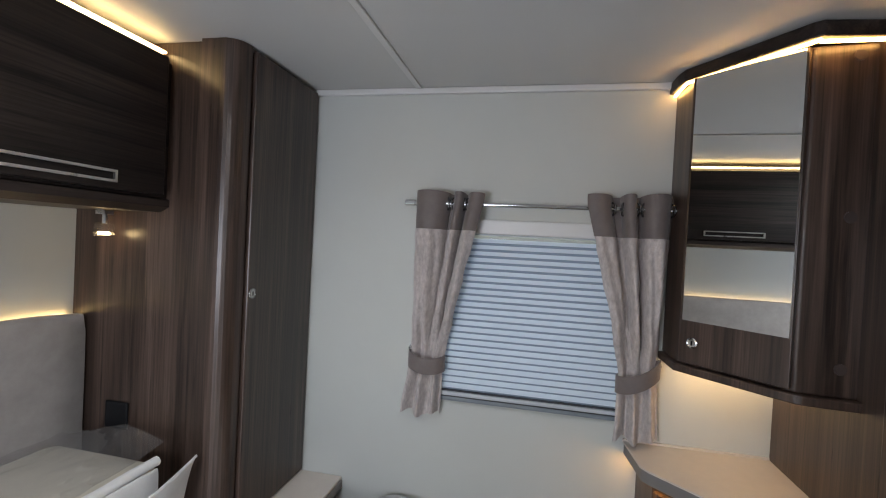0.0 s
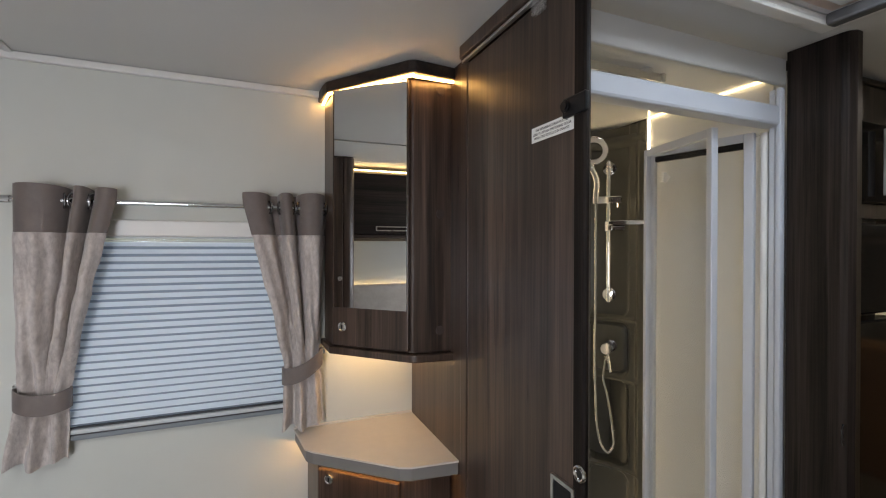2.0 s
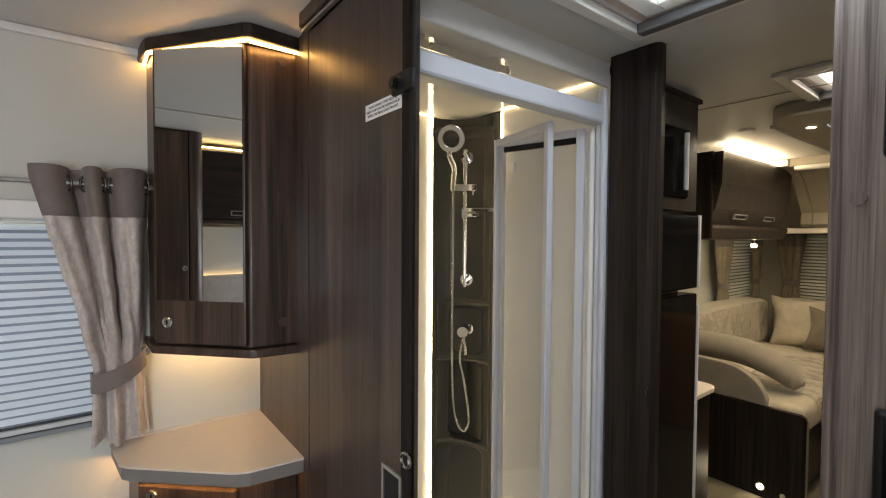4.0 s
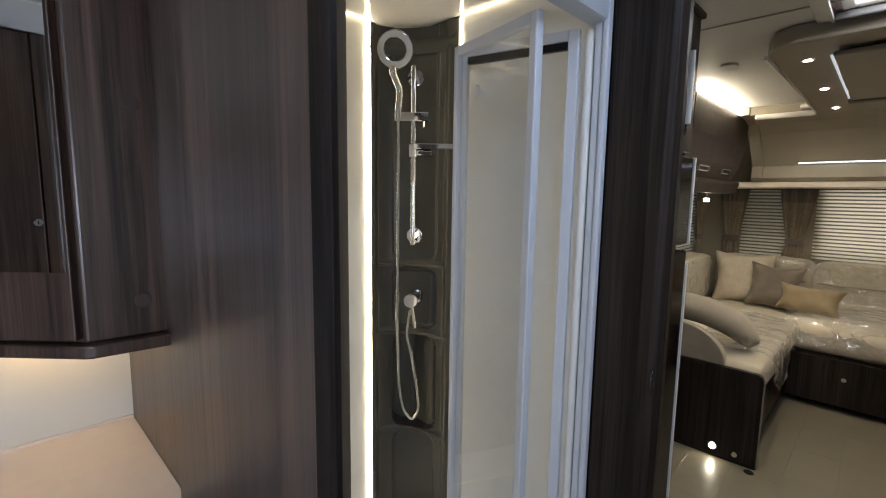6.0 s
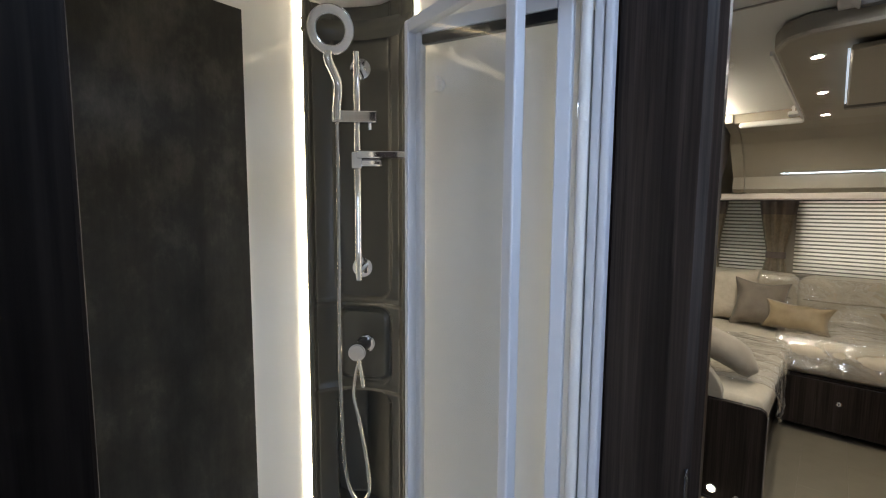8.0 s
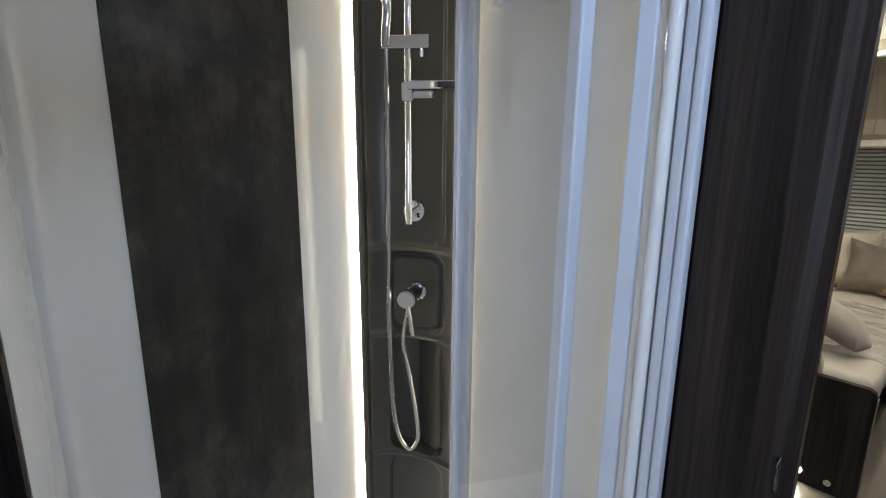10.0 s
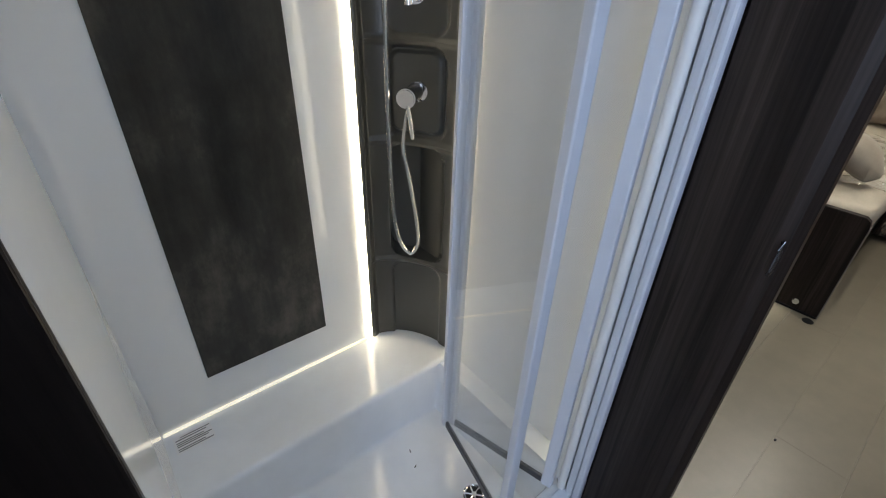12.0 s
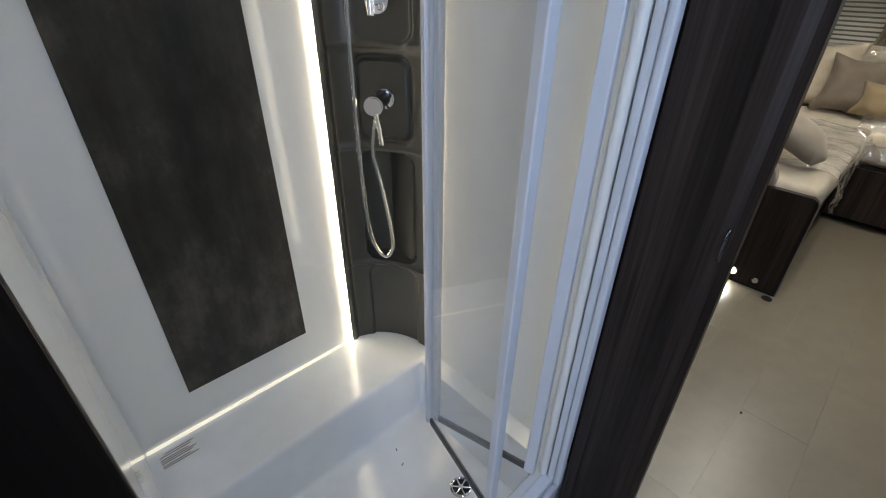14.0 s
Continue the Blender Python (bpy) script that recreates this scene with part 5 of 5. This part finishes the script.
part("centre_panel", box(2.55, 3.50, 0.10, 0.43, pz - 0.03, pz - 0.012, 0.006), TAUPE, pe)
for y0 in (0.432, 0.092):
    part("led_strip", box(2.57, 3.48, y0, y0 + 0.006, pz - 0.024, pz - 0.018), LED_F, pe, "cool light line")
part("bar", box(3.502, 3.55, 0.09, 0.44, pz - 0.04, pz - 0.010, 0.006), plain("dark_taupe", (0.13, 0.12, 0.105), 0.5), pe)
for x in (2.66, 3.26, 3.86):
    dl = thing("downlight", (x, 0.51, pz), "small round glowing ceiling downlight", "lamp", "pelmet downlights")
    part("rim", torus((x, 0.51, pz - 0.002), (0, 0, -1), 0.0165, 0.005), TRIM_W, dl)
    part("bulb", disc((x, 0.51, pz - 0.0005), (0, 0, -1), 0.0105, 0.003), DOWN, dl)
sm = thing("ceiling_sensor", (2.81, 0.797, C_IN), "small flat white sensor on the ceiling", "sensor")
part("cover", disc((2.81, 0.797, C_IN - 0.0005), (0, 0, -1), 0.035, 0.012, 24, 0.003), TRIM_W, sm)

# front bulkhead and shelf
fb = thing("front_bulkhead", (4.6, 0.2, 1.47), "taupe curved front bulkhead with a cool light line", "bulkhead")
prof = [(3.95, C_IN - 0.002), (3.95, 1.870), (4.10, 1.868), (4.22, 1.845), (4.32, 1.79), (4.42, 1.70), (4.50, 1.62), (4.53, 1.585), (4.52, 1.50), (4.56, 1.475), (FRONT - 0.002, 1.475), (FRONT - 0.002, C_IN - 0.002)]
part("body", prism(prof, N_IN + 0.002, 0.93, "y"), TAUPE, fb)
part("cheek", prism([(x - 0.02 if x < 4.9 else x, z) for x, z in prof], 0.931, 1.0, "y", bev=0.004), TAUPE, fb)
part("led_strip", box(4.515, 4.525, -0.6, 0.73, 1.598, 1.608), LED_C, fb, "cool light line")
part("lip", box(3.925, 3.962, 0.60, 0.90, 1.838, 1.8685, 0.012, 3), TRIM_W, fb, "pale rounded upper lip")
cbk = thing("ceiling_bracket", (3.87, 0.64, 1.88), "small white bracket block under the lounge ceiling", "bracket")
part("block", box(3.85, 3.92, 0.622, 0.668, 1.872, 1.893, 0.006), TRIM_W, cbk)
part("stem", box(3.875, 3.895, 0.640, 0.652, 1.8935, C_IN - 0.001), TRIM_W, cbk)
fsf = thing("front_shelf", (4.7, 0.3, 1.43), "pale narrow shelf above the front window", "shelf")
part("board", box(4.56, FRONT - 0.002, N_IN + 0.002, 1.20, 1.432, 1.473, 0.006), SHELF, fsf)

for nm, y0, y1 in (("window_2", -0.6, 0.655), ("window_3", 0.85, 1.16)):
    ww = thing(nm, (FRONT, (y0 + y1) / 2, 0.86), "front window with closed pleated blind", "window", kind="structure")
    part("pane", box(FRONT + 0.05, FRONT + 0.054, y0, y1, 0.86, 1.43), GLASS, ww).visible_shadow = False
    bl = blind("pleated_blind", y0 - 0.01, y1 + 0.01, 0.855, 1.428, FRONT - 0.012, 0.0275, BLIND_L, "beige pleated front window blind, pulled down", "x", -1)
    part("top_rail", box(FRONT - 0.03, FRONT - 0.004, y0 - 0.01, y1 + 0.01, 1.4285, 1.4315), TAUPE, bl)
    part("bottom_rail", box(FRONT - 0.03, FRONT - 0.006, y0 - 0.01, y1 + 0.01, 0.838, 0.8545, 0.003), TAUPE, bl)
w4 = thing("window_4", (4.75, W_IN, 0.8), "lounge side window with closed pleated blind", "window", kind="structure")
part("pane", box(4.42, 5.08, W_IN + 0.05, W_IN + 0.054, 0.80, 1.42), GLASS, w4).visible_shadow = False
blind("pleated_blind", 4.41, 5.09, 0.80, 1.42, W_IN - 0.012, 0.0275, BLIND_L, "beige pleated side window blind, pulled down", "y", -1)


def drape(x, y0, y1, axis, z_tie=1.0):
    """A narrow curtain beside a window: wide above, gathered at its band."""
    t = thing("lounge_curtain", (x, (y0 + y1) / 2, 0.86) if axis == "x" else ((y0 + y1) / 2, x, 0.86), "brown gathered lounge curtain with a darker header", "curtain", "lounge curtains")
    mid, hw2 = (y0 + y1) / 2, (y1 - y0) / 2

    def at(u, z):
        k = 0.42 + 0.58 * min(1, abs(z - z_tie) / 0.40) ** 0.8
        a = mid + hw2 * k * (2 * u - 1)
        o = 0.022 * math.sin(u * 2 * math.pi * 3) * k
        return (x + o, a, z) if axis == "x" else (a, x + o, z)
    part("cloth", sheet(lambda u, v: at(u, 0.86 + 0.46 * v), 40, 16, 0.002), DRAPE, t, smooth=True)
    part("header", sheet(lambda u, v: at(u, 1.3205 + 0.105 * v), 40, 4, 0.003), CUFF, t, "dark taupe header", smooth=True)
    def band(u, v):
        an = 2 * math.pi * u
        a = mid + (hw2 * 0.42 + 0.015) * math.cos(an)
        o = 0.035 * math.sin(an)
        return (x + o, a, z_tie - 0.025 + 0.05 * v) if axis == "x" else (a, x + o, z_tie - 0.025 + 0.05 * v)
    part("tie_band", sheet(band, 24, 2, 0.003, closed=True), CUFF, t, smooth=True)


drape(FRONT - 0.07, 0.655, 0.90, "x")
drape(FRONT - 0.07, 1.12, 1.34, "x")
drape(W_IN - 0.07, 4.18, 4.52, "y")
drape(W_IN - 0.07, 4.98, 5.18, "y")
pr = thing("pelmet_rail", (4.9, 0.2, 1.43), "dark rail above the front blinds", "rail")
part("bar", box(FRONT - 0.10, FRONT - 0.075, -0.8, 1.45, 1.424, 1.4318), BLACK, pr)

db = thing("debris", (2.277, 0.483, 0.0), "tiny dark crumb lying on the floor", "debris")
part("crumb", soft_block(2.272, 2.282, 0.480, 0.486, 0.0005, 0.005, 0.001, 0.002, 3, 0.002), BLACK, db)

for x, y, turn in ((1.296, 1.092, 25), (1.312, 1.140, 70)):
    ck = thing("debris", (x, y, WELL), "tiny dark speck lying in the shower tray", "debris", "tray specks")
    part("crumb", soft_block(x - 0.005, x + 0.005, y - 0.0012, y + 0.0012, WELL + 0.0004, WELL + 0.0026, 0.0003, 0.0008, 3, 0.0006), BLACK, ck)
    ck.rotation_euler.z = radians(turn)

# ---- floor planks ----
FLOOR = plain("beige_vinyl_plank", (0.188, 0.164, 0.122), 0.32, var=0.08, scale=9.0, grain=0.06, grain_scale=120)
plank_mesh = {}


def plank(x0, x1, y0, y1):
    key = (round(x1 - x0, 3), round(y1 - y0, 3))
    if key not in plank_mesh:
        bm3 = box(0.0002, key[0] - 0.0002, 0.0002, key[1] - 0.0002, -0.0045, 0.0, 0.0005, 1)
        me = bpy.data.meshes.new("plank")
        bm3.to_mesh(me)
        bm3.free()
        me.materials.append(FLOOR)
        plank_mesh[key] = me
    ob = new("plank", plank_mesh[key])
    ob.location = (x0, y0, 0)
    ob.parent = floor


PW, PL = 0.195, 1.22
r = 0
y = N_IN
while y < W_IN - 0.01:
    y2 = min(y + (0.17 if r == 0 else PW), W_IN)
    x = REAR - (0.0, 0.47, 0.85)[r % 3]
    while x < FRONT - 0.01:
        a, b2 = max(x, REAR), min(x + PL, FRONT)
        plank(a, b2, y, y2)
        x += PL
    y, r = y2, r + 1
